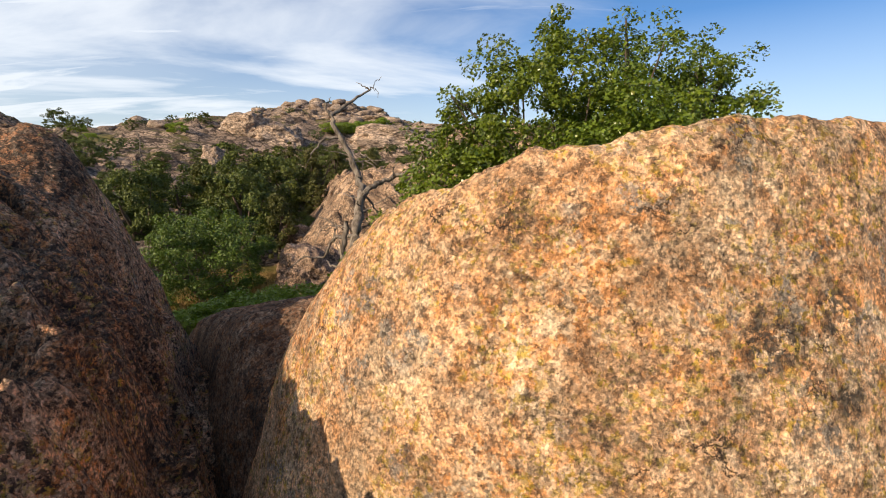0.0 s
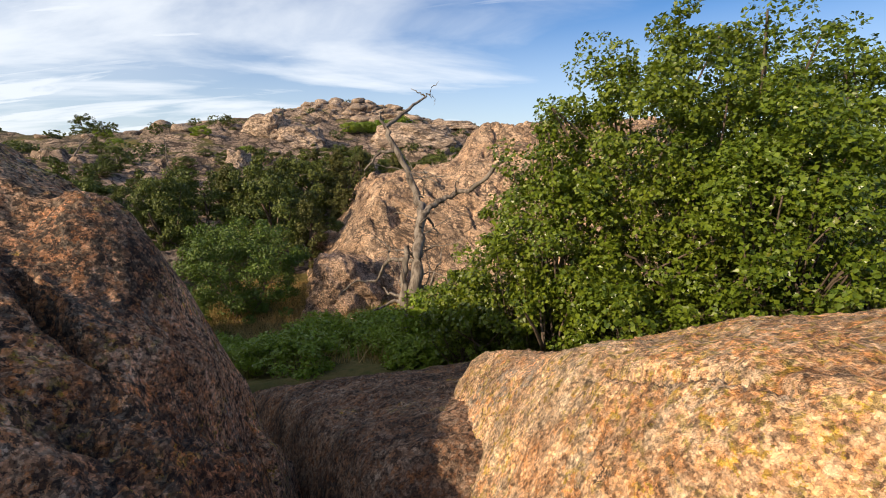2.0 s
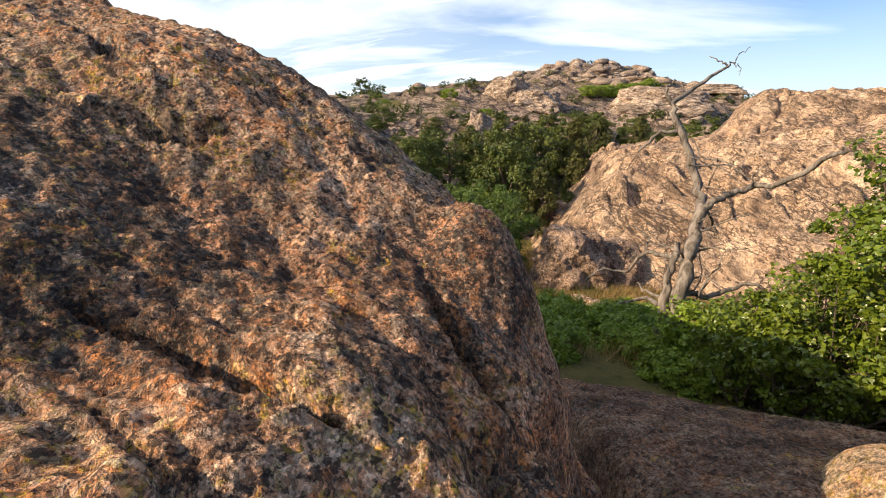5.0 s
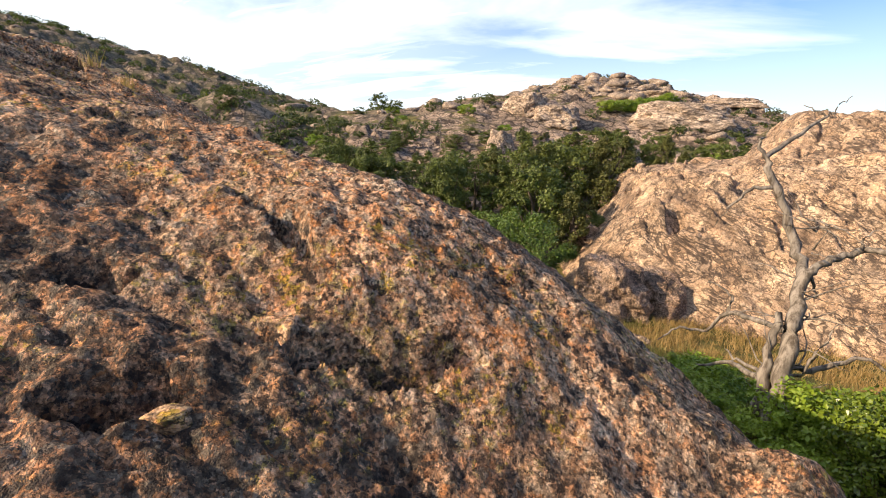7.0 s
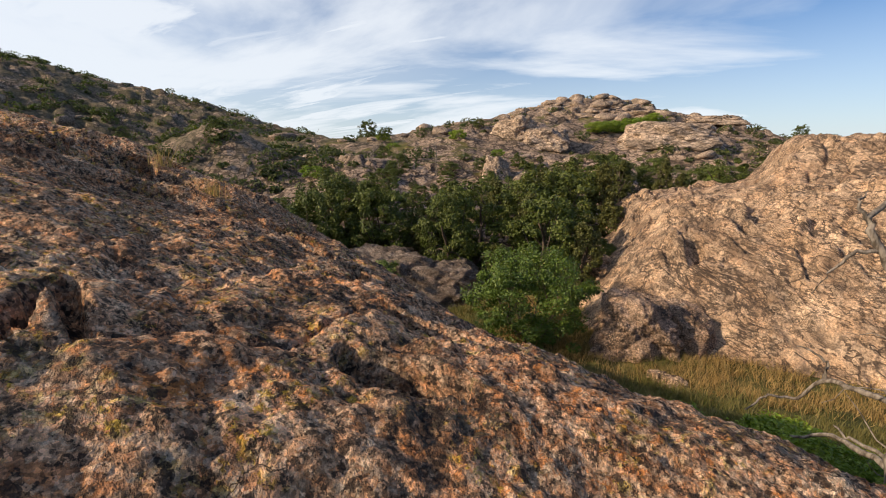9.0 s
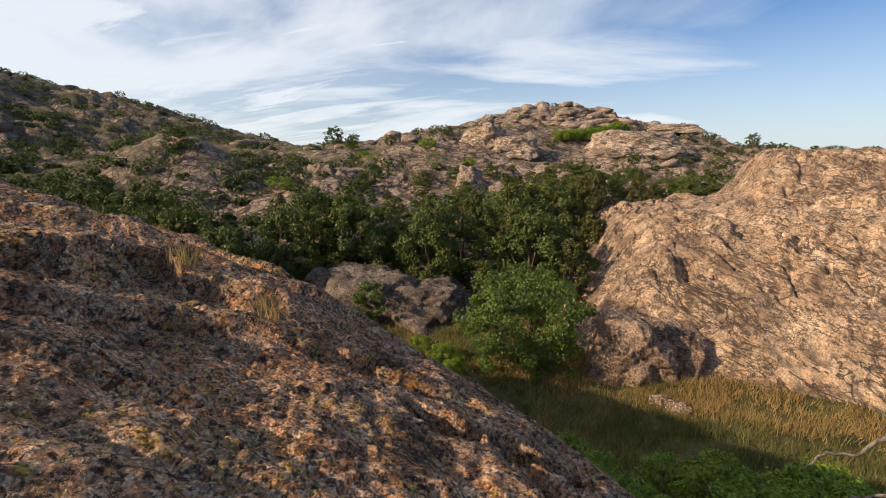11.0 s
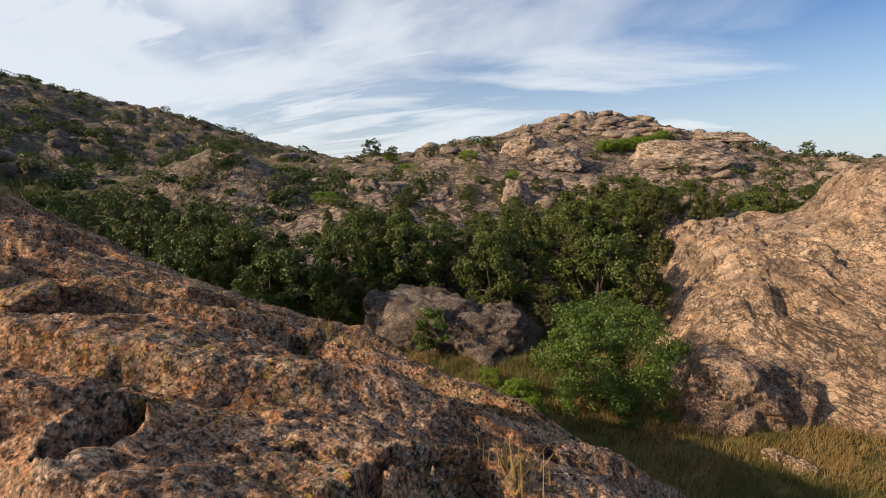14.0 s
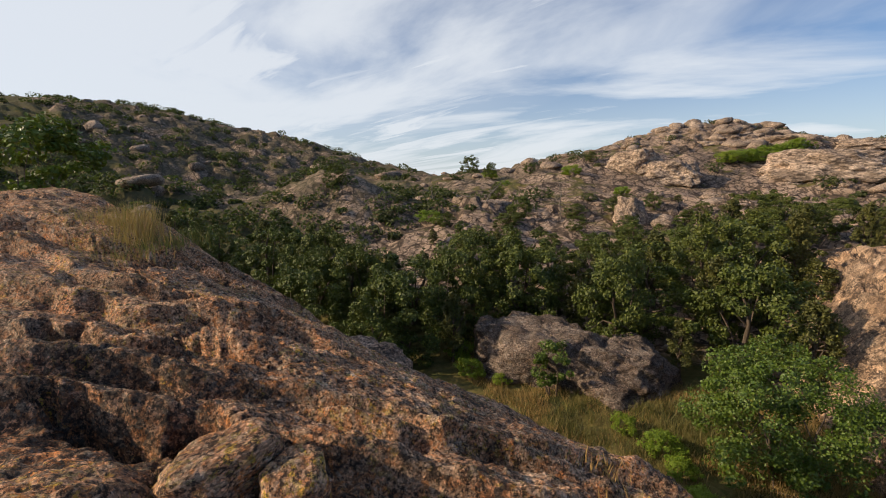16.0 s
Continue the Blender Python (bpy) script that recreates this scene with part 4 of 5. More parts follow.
sheet("granite_dome", -11.2, 15.0, 20.4, 43.0, 0.075, great_dome_relief, M_ROCK_PINK, "great pink-orange granite dome with dark weathered streaks", "rock")
BLOCK = [(1, 0.1, 0.1, 1.0), (-1, 0.2, 0.15, 1.1), (0.1, -1, 0.1, 0.9), (0, 1, 0, 1.0), (0.1, 0, 1, 0.9), (-0.6, -0.6, 0.5, 1.05), (0.7, -0.5, 0.6, 1.0), (0, 0, -1, 0.9), (0.5, 0.6, 0.5, 1.1)]


def block(at, size, seed, turn, material, label, name="boulder", squash=(1, 1, 1), group=""):
    ob = rock(name, [(a, b, c, d * size) for a, b, c, d in BLOCK], size, at, material, seed, label, turn, rough=0.11, p=14.0, group=group, n=(80, 124), folds=0.26 * size)
    ob.scale = squash
    return ob


block((-6.35, 21.9, 0.95), 1.38, 61, 20, M_ROCK_BROWN, "brown granite boulder standing at the foot of the dome")
block((-4.55, 23.3, 0.55), 1.15, 62, -30, M_ROCK_BROWN, "rounded granite boulder leaning against the dome")
block((-9.3, 29.4, 1.5), 0.85, 63, 70, M_ROCK_PINK, "small orange granite block beside the dome")
block((-20.5, 24.0, 0.5), 2.1, 64, 15, M_ROCK_GREY, "cracked grey-brown granite boulder among the trees", squash=(1.25, 1, 0.85))
block((-17.5, 25.1, 0.1), 2.0, 65, 75, M_ROCK_GREY, "low grey-brown granite boulder among the trees", squash=(1.1, 1.2, 0.8))
block((-23.6, 24.0, 0.9), 1.3, 66, 130, M_ROCK_GREY, "upright granite block among the trees")
block((-15.8, 7.4, 6.9), 0.62, 69, 60, M_ROCK_BROWN, "rounded granite boulder beside the outcrop's brink")
block((-4.6, 18.9, -0.05), 0.42, 67, 40, M_ROCK_PINK, "pale stone lying in the meadow grass", name="stone")
block((-5.3, 19.3, 0.0), 0.34, 68, 90, M_ROCK_PINK, "pale stone lying in the meadow grass", name="stone")


def far_block(x, y, sx, sy, sz, seed, turn, label):
    ob = block((x, y, on_land(x, y, sz * 0.45)), 1.0, seed, turn, M_ROCK_TAN, label, squash=(sx, sy, sz))
    return ob


def on_land(x, y, dz=0.0):
    """Height of the ground at one place."""
    a, b = np.array([[float(x)]]), np.array([[float(y)]])
    r = np.hypot(a - EYE_X, b - EYE_Y)
    return float((land(a, b) + land_relief(a, b, r))[0, 0]) + dz


far_block(-26.2, 76.0, 3.2, 2.6, 1.9, 91, 10, "great square granite block on the far slope")
far_block(-32.3, 77.5, 3.6, 2.6, 2.0, 92, 160, "great leaning granite block on the far slope")
far_block(-24.4, 50.5, 1.3, 1.2, 1.6, 93, 40, "upright granite block above the woodland")
far_block(-8.5, 86.0, 6.5, 3.2, 2.4, 94, 12, "long rounded granite slab on the far slope")
far_block(-17.0, 104.0, 4.5, 2.4, 1.2, 96, 170, "broad granite slab below the summit")
far_block(-2.0, 114.0, 4.5, 2.4, 1.1, 97, 8, "broad granite slab below the summit")


def scatter_boulders():
    """Loose granite boulders over the hills, too many and too far to count."""
    rng = np.random.default_rng(17)
    th, ph = np.meshgrid(np.linspace(0.05, math.pi - 0.05, 8), np.linspace(0, 2 * math.pi, 11, endpoint=False), indexing="ij")
    d = np.stack([np.sin(th) * np.cos(ph), np.sin(th) * np.sin(ph), np.cos(th)], -1)
    f = grid_faces(8, 11, wrap=True)[:, ::-1]
    pieces = []
    for i in range(640):
        az, r = rng.uniform(-20, 92), rng.uniform(48, 150)
        if i >= 420:
            # blocks piled about the summit
            az, r = rng.normal(9, 6), rng.uniform(96, 131)
        x, y = EYE_X - r * math.sin(radians(az)), EYE_Y + r * math.cos(radians(az))
        if az > 42 and rng.random() < 0.6:
            continue
        if i < 420 and fbm(np.array([x * 0.05]), np.array([y * 0.05]), octaves=3, seed=17)[0] < rng.uniform(-0.7, 0.2):
            continue
        s = rng.uniform(0.25, 1.0) ** 2.5 * 1.7 + 0.25
        acc = 0
        for _ in range(9):
            v = rng.normal(0, 1, 3)
            v /= np.linalg.norm(v)
            acc = acc + np.clip(d @ v / rng.uniform(0.6, 1.0), 0, None) ** 8
        rr = np.clip((acc + 0.05) ** (-1 / 8), 0.4, 1.3)
        v = d * rr[..., None] * np.array([rng.uniform(0.8, 1.5), rng.uniform(0.8, 1.3), rng.uniform(0.4, 0.7)]) * s
        pieces.append((v.reshape(-1, 3) + np.array([x, y, on_land(x, y, 0.05 * s)]), f))
    ob = new("scattered_boulders", joined("scattered_boulders", pieces, M_ROCK_TAN))
    tagged(ob, "loose pinkish granite boulders over the hillsides", "boulders", kind="stuff")


def joined(name, pieces, material, smooth=True):
    vs, fs, base = [], [], 0
    for v, f in pieces:
        vs.append(v)
        fs.append(np.asarray(f) + base)
        base += len(v)
    return mesh_of(name, np.concatenate(vs), np.concatenate(fs), material, smooth)


scatter_boulders()

# ---------------------------------------------------------------- plants


def tube(points, radii, sides=7):
    """Vertices and faces of a tapering limb."""
    P = np.array(points, float)
    n = len(P)
    t = np.gradient(P, axis=0)
    t /= np.linalg.norm(t, axis=1)[:, None] + 1e-9
    up = np.where(np.abs(t[:, 2:3]) > 0.9, np.array([[1.0, 0, 0]]), np.array([[0, 0, 1.0]]))
    u = np.cross(t, up)
    u /= np.linalg.norm(u, axis=1)[:, None] + 1e-9
    v = np.cross(t, u)
    a = np.linspace(0, 2 * math.pi, sides, endpoint=False)
    ring = P[:, None] + np.asarray(radii, float)[:, None, None] * (np.cos(a)[None, :, None] * u[:, None] + np.sin(a)[None, :, None] * v[:, None])
    return ring.reshape(-1, 3), grid_faces(n, sides, wrap=True)


def wander(rng, start, way, length, bends, wobble, lift=0.0):
    pts, p, d = [np.array(start, float)], np.array(start, float), np.array(way, float)
    d /= np.linalg.norm(d)
    for _ in range(bends):
        d = d + rng.normal(0, wobble, 3) + np.array([0, 0, lift])
        d /= np.linalg.norm(d)
        p = p + d * length / bends
        pts.append(p.copy())
    return np.array(pts)


LEAF_PLAIN = np.array([(0, -0.5, 0), (0.34, 0.05, 0.07), (0, 0.5, 0), (-0.34, 0.05, 0.07)])
LEAF_LOBED = np.array([(0, -0.5, 0), (0.13, -0.12, 0.02), (0.36, 0.12, 0.08), (0.2, 0.3, 0.04), (0, 0.5, -0.03), (-0.2, 0.3, 0.04), (-0.36, 0.12, 0.08), (-0.13, -0.12, 0.02)])


def leaves(name, centres, out, size, rng, material, flat=0.5, shape=LEAF_PLAIN):
    """A crown of single leaves at the given places, facing roughly outwards and up."""
    n, k = len(centres), len(shape)
    nrm = out * flat + rng.normal(0, 0.55, (n, 3)) + np.array([0, 0, 0.45])
    nrm /= np.linalg.norm(nrm, axis=1)[:, None]
    side = np.cross(nrm, rng.normal(0, 1, (n, 3)))
    side /= np.linalg.norm(side, axis=1)[:, None] + 1e-9
    fwd = np.cross(nrm, side)
    s = size * rng.uniform(0.6, 1.3, n)[:, None, None]
    v = centres[:, None] + s * (shape[None, :, 0:1] * side[:, None] + shape[None, :, 1:2] * fwd[:, None] + shape[None, :, 2:3] * nrm[:, None])
    return mesh_of(name, v.reshape(-1, 3), np.arange(n * k).reshape(n, k), material, smooth=False)


def crown_points(rng, n, clumps, radii, centre, clump_size, cone=0.0):
    """Leaf places: clumps spread through an uneven egg, leaves on the outside of each clump."""
    d = rng.normal(0, 1, (clumps, 3))
    d /= np.linalg.norm(d, axis=1)[:, None]
    r = rng.uniform(0.35, 1.0, clumps) ** 0.5
    q = d * r[:, None] * rng.uniform(0.8, 1.15, (clumps, 1))
    if cone:
        q[:, :2] *= (1 - cone * np.clip((q[:, 2:3] + 1) / 2, 0, 1))
    c = np.array(centre) + q * np.array(radii)
    which = rng.integers(0, clumps, n)
    e = rng.normal(0, 1, (n, 3))
    e /= np.linalg.norm(e, axis=1)[:, None]
    cs = clump_size * rng.uniform(0.55, 1.3, clumps)[which]
    p = c[which] + e * (cs * rng.uniform(0.25, 1.0, n) ** 0.5)[:, None] * np.array([1, 1, 0.7])
    o = e * 0.6 + (p - np.array(centre)) / np.array(radii) * 0.7
    return p, o, c


def make_tree(name, height, spread, seed, leaf, leaf_size, count, bark=M_BARK, clumps=60, base=0.18, label="", category="tree", m=Matrix(), stems=1, clump=0.55, group="",
              shape=LEAF_PLAIN, cone=0.0, limbs=8, depth=1.0):
    rng = np.random.default_rng(seed)
    ob = holder(name, m, label, category, group)
    centre = np.array([0, 0, height * (0.5 + base / 2)])
    radii = np.array([spread, spread * depth, height * (1 - base) / 2])
    P, O, C = crown_points(rng, count, clumps, radii * 0.88, centre, clump * spread * 0.42, cone)
    keep = P[:, 2] > 0.03
    P, O = P[keep], O[keep]
    for s in range(stems):
        a = rng.uniform(0, 6.28)
        foot = np.array([math.cos(a), math.sin(a), 0]) * (0.12 * spread if stems > 1 else 0) + np.array([0, 0, -0.25])
        way = np.array([math.cos(a) * (0.35 if stems > 1 else 0.08), math.sin(a) * (0.35 if stems > 1 else 0.08), 1])
        pts = wander(rng, foot, way, height * (0.8 if stems == 1 else 0.6), 7, 0.12)
        rad = np.linspace(0.030, 0.007, len(pts)) * height / math.sqrt(stems)
        part("trunk", joined("trunk", [tube(pts, rad)], bark), ob, "grey-brown bark")
        for c in C[rng.permutation(len(C))[:max(2, limbs // stems)]]:
            k = rng.integers(1, 5)
            s0 = pts[k]
            mid = (s0 + c) / 2 + rng.normal(0, 0.06 * spread, 3)
            part("limb", joined("limb", [tube(np.array([s0, mid, c]), [rad[k] * 0.55, rad[k] * 0.3, 0.0024 * height], 5)], bark), ob)
    part("crown", leaves("crown", P, O, leaf_size, rng, leaf, shape=shape), ob, "green leaves in clumps")
    return ob


# the oak thicket beside the boulder
for x, y, z, h, spread, n, seed in ((1.45, 7.2, 3.9, 5.0, 1.6, 17500, 71), (3.0, 7.5, 3.9, 4.8, 1.8, 16500, 72), (4.2, 7.6, 3.9, 4.6, 1.35, 9500, 73), (3.6, 8.2, 3.9, 5.1, 1.5, 10000, 70), (0.3, 7.0, 3.9, 3.5, 1.15, 9000, 74),
                                    (2.3, 6.0, 4.2, 3.5, 1.3, 9500, 75), (-0.35, 7.1, 3.9, 2.1, 0.95, 5500, 68), (-0.9, 7.5, 3.8, 1.5, 0.8, 3600, 69), (0.8, 5.9, 4.0, 1.8, 0.85, 4200, 67)):
    make_tree("oak_tree", h, spread, seed, M_LEAF_OAK, 0.067, int(n * 2.1), clumps=int(170 * spread), base=0.0, stems=4, clump=0.44 / spread ** 0.5, shape=LEAF_LOBED, limbs=36, group="oak thicket",
              label="bushy oak with glossy green lobed leaves beside the boulder" if h > 3.5 else "low oak shoot with glossy green lobed leaves", m=pose(x, y, z))
# the lone tree in the hollow
make_tree("tree", 4.7, 3.05, 76, M_LEAF_LIGHT, 0.095, 36000, clumps=210, base=-0.14, stems=3, clump=0.34, limbs=18, label="bright green leafy tree in the hollow beside the boulder", m=pose(-10.7, 20.6, 0.0))
make_tree("shrub", 2.7, 1.0, 77, M_LEAF_LIGHT, 0.11, 3200, clumps=36, base=0.0, stems=3, label="light green shrub in front of the boulders", category="shrub", m=pose(-19.3, 21.6, 0.0))

make_tree("shrub", 1.9, 1.5, 78, M_LEAF_LIGHT, 0.13, 3600, clumps=60, base=0.0, stems=3, clump=0.4, label="bright green shrub growing on the crest of the outcrop", category="shrub", m=pose(-24.2, 5.2, 9.75))

# woodland: tree tops by bearing
CEILING = [(-20, -3.2), (-10, -3.0), (-5, -2.3), (0, -1.8), (6, -2.2), (9, -2.9), (14, -5.5), (18, -5.0), (23, -6.8), (26, -6.1), (33, -5.7), (39, -5.9), (45, -7.0), (49, -7.7), (54, -4.3), (61, -3.0), (67, -2.0), (75, -2.0)]
oaks = [make_tree("oak_tree", 5.0, 2.2, 80 + i, M_LEAF_WOOD, 0.12, 13000, clumps=84, base=-0.04, clump=0.40, group="woodland trees",
                  label="dense dark green oak in the woodland of the hollow", m=pose(-20 - 4 * i, 30, 1.0)) for i in range(4)]
cedars = [make_tree("cedar_tree", 5.0, 1.5, 86 + i, M_LEAF_CEDAR, 0.12, 7500, clumps=100, base=0.02, clump=0.36, cone=0.8, group="woodland cedars",
                    label="olive-green cedar with a pointed crown in the woodland", m=pose(-20 - 4 * i, 40, 1.0)) for i in range(2)]
rngw = random.Random(5)
spots = []
for _ in range(6000):
    az, r = rngw.uniform(-14, 70), rngw.uniform(23, 56)
    x, y = EYE_X - r * math.sin(radians(az)), EYE_Y + r * math.cos(radians(az))
    if (x > -6.5 and y < 46) or (x > -25 and y < 26.8) or (x > -9.5 and y < 36) or y < 17 or (42 < az < 53 and r > 36) or (az > 24 and r > 46) or (az > 60 and r < 33):
        continue
    gap = 2.7 if r < 40 else 3.1
    if all((x - a) ** 2 + (y - b) ** 2 > gap ** 2 for a, b in spots) and len(spots) < 185:
        spots.append((x, y))
spots.sort()
bearing, drop = zip(*CEILING)
used = {}
for x, y in spots:
    dx, dy = x + 10.5, y - 2.7
    top = 10.0 + math.hypot(dx, dy) * math.tan(radians(np.interp(math.degrees(math.atan2(-dx, dy)), bearing, drop)))
    g = on_land(x, y, -0.1)
    h = min(6.4, max(1.8, top - g)) * rngw.choice((0.55, 0.72, 0.9, 1.0, 1.12))
    kind = cedars if rngw.random() < 0.3 else oaks
    proto = kind[rngw.randrange(len(kind))]
    wide = min(1.15, max(0.55, h / 5.0)) * rngw.uniform(0.85, 1.3)
    m = pose(x, y, g, 0, 0, rngw.uniform(0, 360))
    ob = copy_thing(proto, m) if proto in used.values() else proto
    used[proto.name] = proto
    ob.matrix_world = m
    ob.scale = (wide, wide, h / 5.0)

# the dead tree
def dead_tree():
    base = Vector((-1.9, 9.15, 3.55))
    ob = holder("dead_tree", Matrix.Translation(base), "bare weathered grey dead tree with twisting branches", "tree")
    rng = np.random.default_rng(3)

    def limb(name, pts, r0, r1, label=""):
        P = np.array(pts, float) - np.array(base)
        t = np.linspace(0, len(P) - 1, len(P) * 4)
        Q = np.stack([glide(t, np.arange(len(P)), P[:, i]) for i in range(3)], 1)
        Q[1:] += rng.normal(0, 0.018, Q[1:].shape)
        rad = np.linspace(r0, r1, len(Q)) * rng.uniform(0.88, 1.12, len(Q))
        return part(name, joined(name, [tube(Q, rad, 9)], M_DEAD), ob, label)

    limb("trunk", [(-1.9, 9.15, 3.4), (-1.86, 9.2, 4.3), (-1.8, 9.5, 5.0), (-1.72, 9.95, 5.75)], 0.135, 0.095, "split grey trunk")
    limb("trunk", [(-2.02, 9.2, 3.4), (-2.05, 9.25, 4.4), (-2.0, 9.5, 5.2)], 0.10, 0.05, "splintered grey stub")
    limb("branch", [(-1.74, 9.9, 5.7), (-1.9, 10.4, 6.15), (-2.26, 10.4, 6.95), (-2.45, 10.5, 7.4), (-2.1, 10.8, 7.75), (-1.72, 11.2, 8.05)], 0.085, 0.02)
    limb("branch", [(-2.43, 10.5, 7.35), (-2.58, 10.5, 7.6), (-2.5, 10.6, 7.85)], 0.035, 0.012)
    limb("twig", [(-1.72, 11.2, 8.05), (-1.85, 11.2, 8.15), (-2.05, 11.3, 8.25)], 0.018, 0.006)
    limb("twig", [(-1.72, 11.2, 8.05), (-1.6, 11.2, 8.2), (-1.45, 11.3, 8.38)], 0.016, 0.005)
    limb("twig", [(-1.66, 11.2, 8.12), (-1.55, 11.2, 8.05), (-1.52, 11.2, 7.95)], 0.009, 0.004)
    limb("branch", [(-1.74, 9.9, 5.75), (-1.45, 10.1, 5.95), (-1.1, 10.3, 6.1), (-0.7, 10.0, 6.25), (-0.35, 9.7, 6.65), (-0.1, 9.6, 6.8)], 0.065, 0.028)
    limb("twig", [(-1.1, 10.3, 6.1), (-1.05, 10.3, 6.35), (-0.95, 10.3, 6.45)], 0.02, 0.006)
    limb("branch", [(-2.28, 10.4, 6.95), (-2.6, 10.3, 6.9), (-2.85, 10.2, 6.6), (-3.05, 10.2, 6.25)], 0.035, 0.008)
    limb("branch", [(-1.85, 9.6, 4.9), (-2.3, 10.4, 4.75), (-2.6, 10.75, 4.6), (-2.9, 10.85, 4.15), (-3.3, 10.7, 4.2), (-3.6, 10.5, 3.95)], 0.05, 0.012)
    limb("branch", [(-2.6, 10.75, 4.6), (-2.55, 10.8, 4.95), (-2.95, 10.9, 5.15)], 0.035, 0.01)
    limb("branch", [(-1.95, 9.3, 4.1), (-2.2, 10.0, 3.95), (-2.45, 10.5, 3.8), (-2.9, 10.6, 3.55)], 0.06, 0.02)
    limb("branch", [(-1.95, 9.3, 4.25), (-2.3, 9.7, 4.2), (-2.55, 9.9, 4.3)], 0.04, 0.012)
    limb("branch", [(-1.8, 9.3, 4.2), (-1.55, 9.4, 4.5), (-1.4, 9.45, 4.9), (-1.3, 9.5, 5.2)], 0.03, 0.008)
    limb("branch", [(-1.75, 9.5, 4.4), (-1.35, 9.7, 4.35), (-1.0, 9.8, 4.6), (-0.6, 9.9, 4.55)], 0.055, 0.02)
    limb("branch", [(-1.72, 9.9, 5.75), (-1.55, 10.2, 5.5), (-1.45, 10.4, 5.2)], 0.03, 0.01)

    # dead twigs broken about the foot and off the limbs
    for i in range(34):
        a, h = rng.uniform(0, 6.28), rng.uniform(0.2, 3.0)
        foot = np.array([-1.86 + 0.06 * h, 9.2 + 0.3 * h, 3.6 + h])
        q = wander(rng, foot, (math.cos(a), math.sin(a), rng.uniform(-0.2, 0.5)), rng.uniform(0.4, 1.3), 6, 0.3)
        part("twig", joined("twig", [tube(q - np.array(base), np.linspace(0.016, 0.004, len(q)), 5)], M_DEAD), ob)


dead_tree()


def bare_tree(x, y, height, seed, label, limbs=9, thick=0.02):
    """A leafless grey tree in the woodland."""
    rng = np.random.default_rng(seed)
    ob = holder("dead_tree", pose(x, y, on_land(x, y, -0.15)), label, "tree")
    pts = wander(rng, (0, 0, 0), (0.05, 0.0, 1), height, 8, 0.16)
    rad = np.linspace(thick, thick * 0.2, len(pts)) * height
    part("trunk", joined("trunk", [tube(pts, rad)], M_DEAD), ob)
    for i in range(limbs):
        k = rng.integers(2, 8)
        way = rng.normal(0, 1, 3) + np.array([0, 0, 0.5])
        q = wander(rng, pts[k], way, height * rng.uniform(0.2, 0.42), 5, 0.28, 0.04)
        part("branch", joined("branch", [tube(q, np.linspace(rad[k] * 0.6, rad[k] * 0.12, len(q)), 5)], M_DEAD), ob)


bare_tree(-30.7, 48.0, 4.6, 5, "bare grey dead tree above the woodland", 16)
bare_tree(-38.5, 45.5, 4.2, 6, "bare grey dead tree above the woodland", 18)
bare_tree(-35.0, 46.5, 3.6, 7, "bare grey dead tree above the woodland", 16)
bare_tree(-43.0, 43.0, 3.6, 8, "bare grey dead tree above the woodland", 16)
bare_tree(-18.4, 31.0, 3.4, 9, "pale leaning dead snag among the woodland trees", 3, 0.016)
bare_tree(-13.2, 30.0, 4.4, 10, "bare grey dead tree among the woodland trees", 14)


# low green growth round the dead tree
low = make_tree("shrub", 0.9, 0.75, 95, M_LEAF_SHRUB, 0.062, 3600, clumps=44, base=0.0, stems=3, limbs=6, clump=0.5, category="shrub", group="undergrowth",
                label="low bright green shrub in the grass by the dead tree", m=pose(-1.2, 8.6, 3.6))
rngs = random.Random(9)
count = 0
while count < 62:
    x, y = rngs.uniform(-8.0, 3.0), rngs.uniform(7.6, 12.5)
    if math.hypot(x + 1.9, y - 9.15) < 0.7 or x < -2.0 - (y - 6) * 1.0:
        continue
    count += 1
    c = copy_thing(low, pose(x, y, on_land(x, y, -0.08), 0, 0, rngs.uniform(0, 360)))
    s = rngs.uniform(0.7, 1.25)
    c.scale = (s, s, s * rngs.uniform(0.7, 1.0))
for x, y, s in ((-14.0, 19.6, 1.2), (-13.2, 18.6, 0.9), (-15.6, 20.3, 0.9), (-12.4, 17.4, 0.8), (-23.5, 21.0, 1.2), (-25.2, 22.5, 1.3), (-21.8, 21.2, 0.8)):
    c = copy_thing(low, pose(x, y, on_land(x, y, -0.08), 0, 0, x * 40))
    c.scale = (s, s, s)
    tagged(c, "low bright green shrub at the foot of the boulders")

for x, y, s in ((-21.0, 87.5, 3.2), (-19.2, 89.5, 3.6), (-17.4, 91.5, 3.4), (-16.0, 94.0, 3.8), (-14.0, 96.5, 3.4), (-12.6, 99.0, 3.2), (-38.1, 67.8, 2.6), (-51.0, 66.2, 2.2), (-41.6, 39.7, 2.4), (-3.0, 60.0, 2.6), (-29.0, 62.0, 1.8), (-45.0, 60.0, 1.8)):
    c = copy_thing(low, pose(x, y, on_land(x, y, -0.2), 0, 0, x * 40))
    c.scale = (s, s, s * 0.75)
    tagged(c, "low green shrub spreading among the hillside rocks")

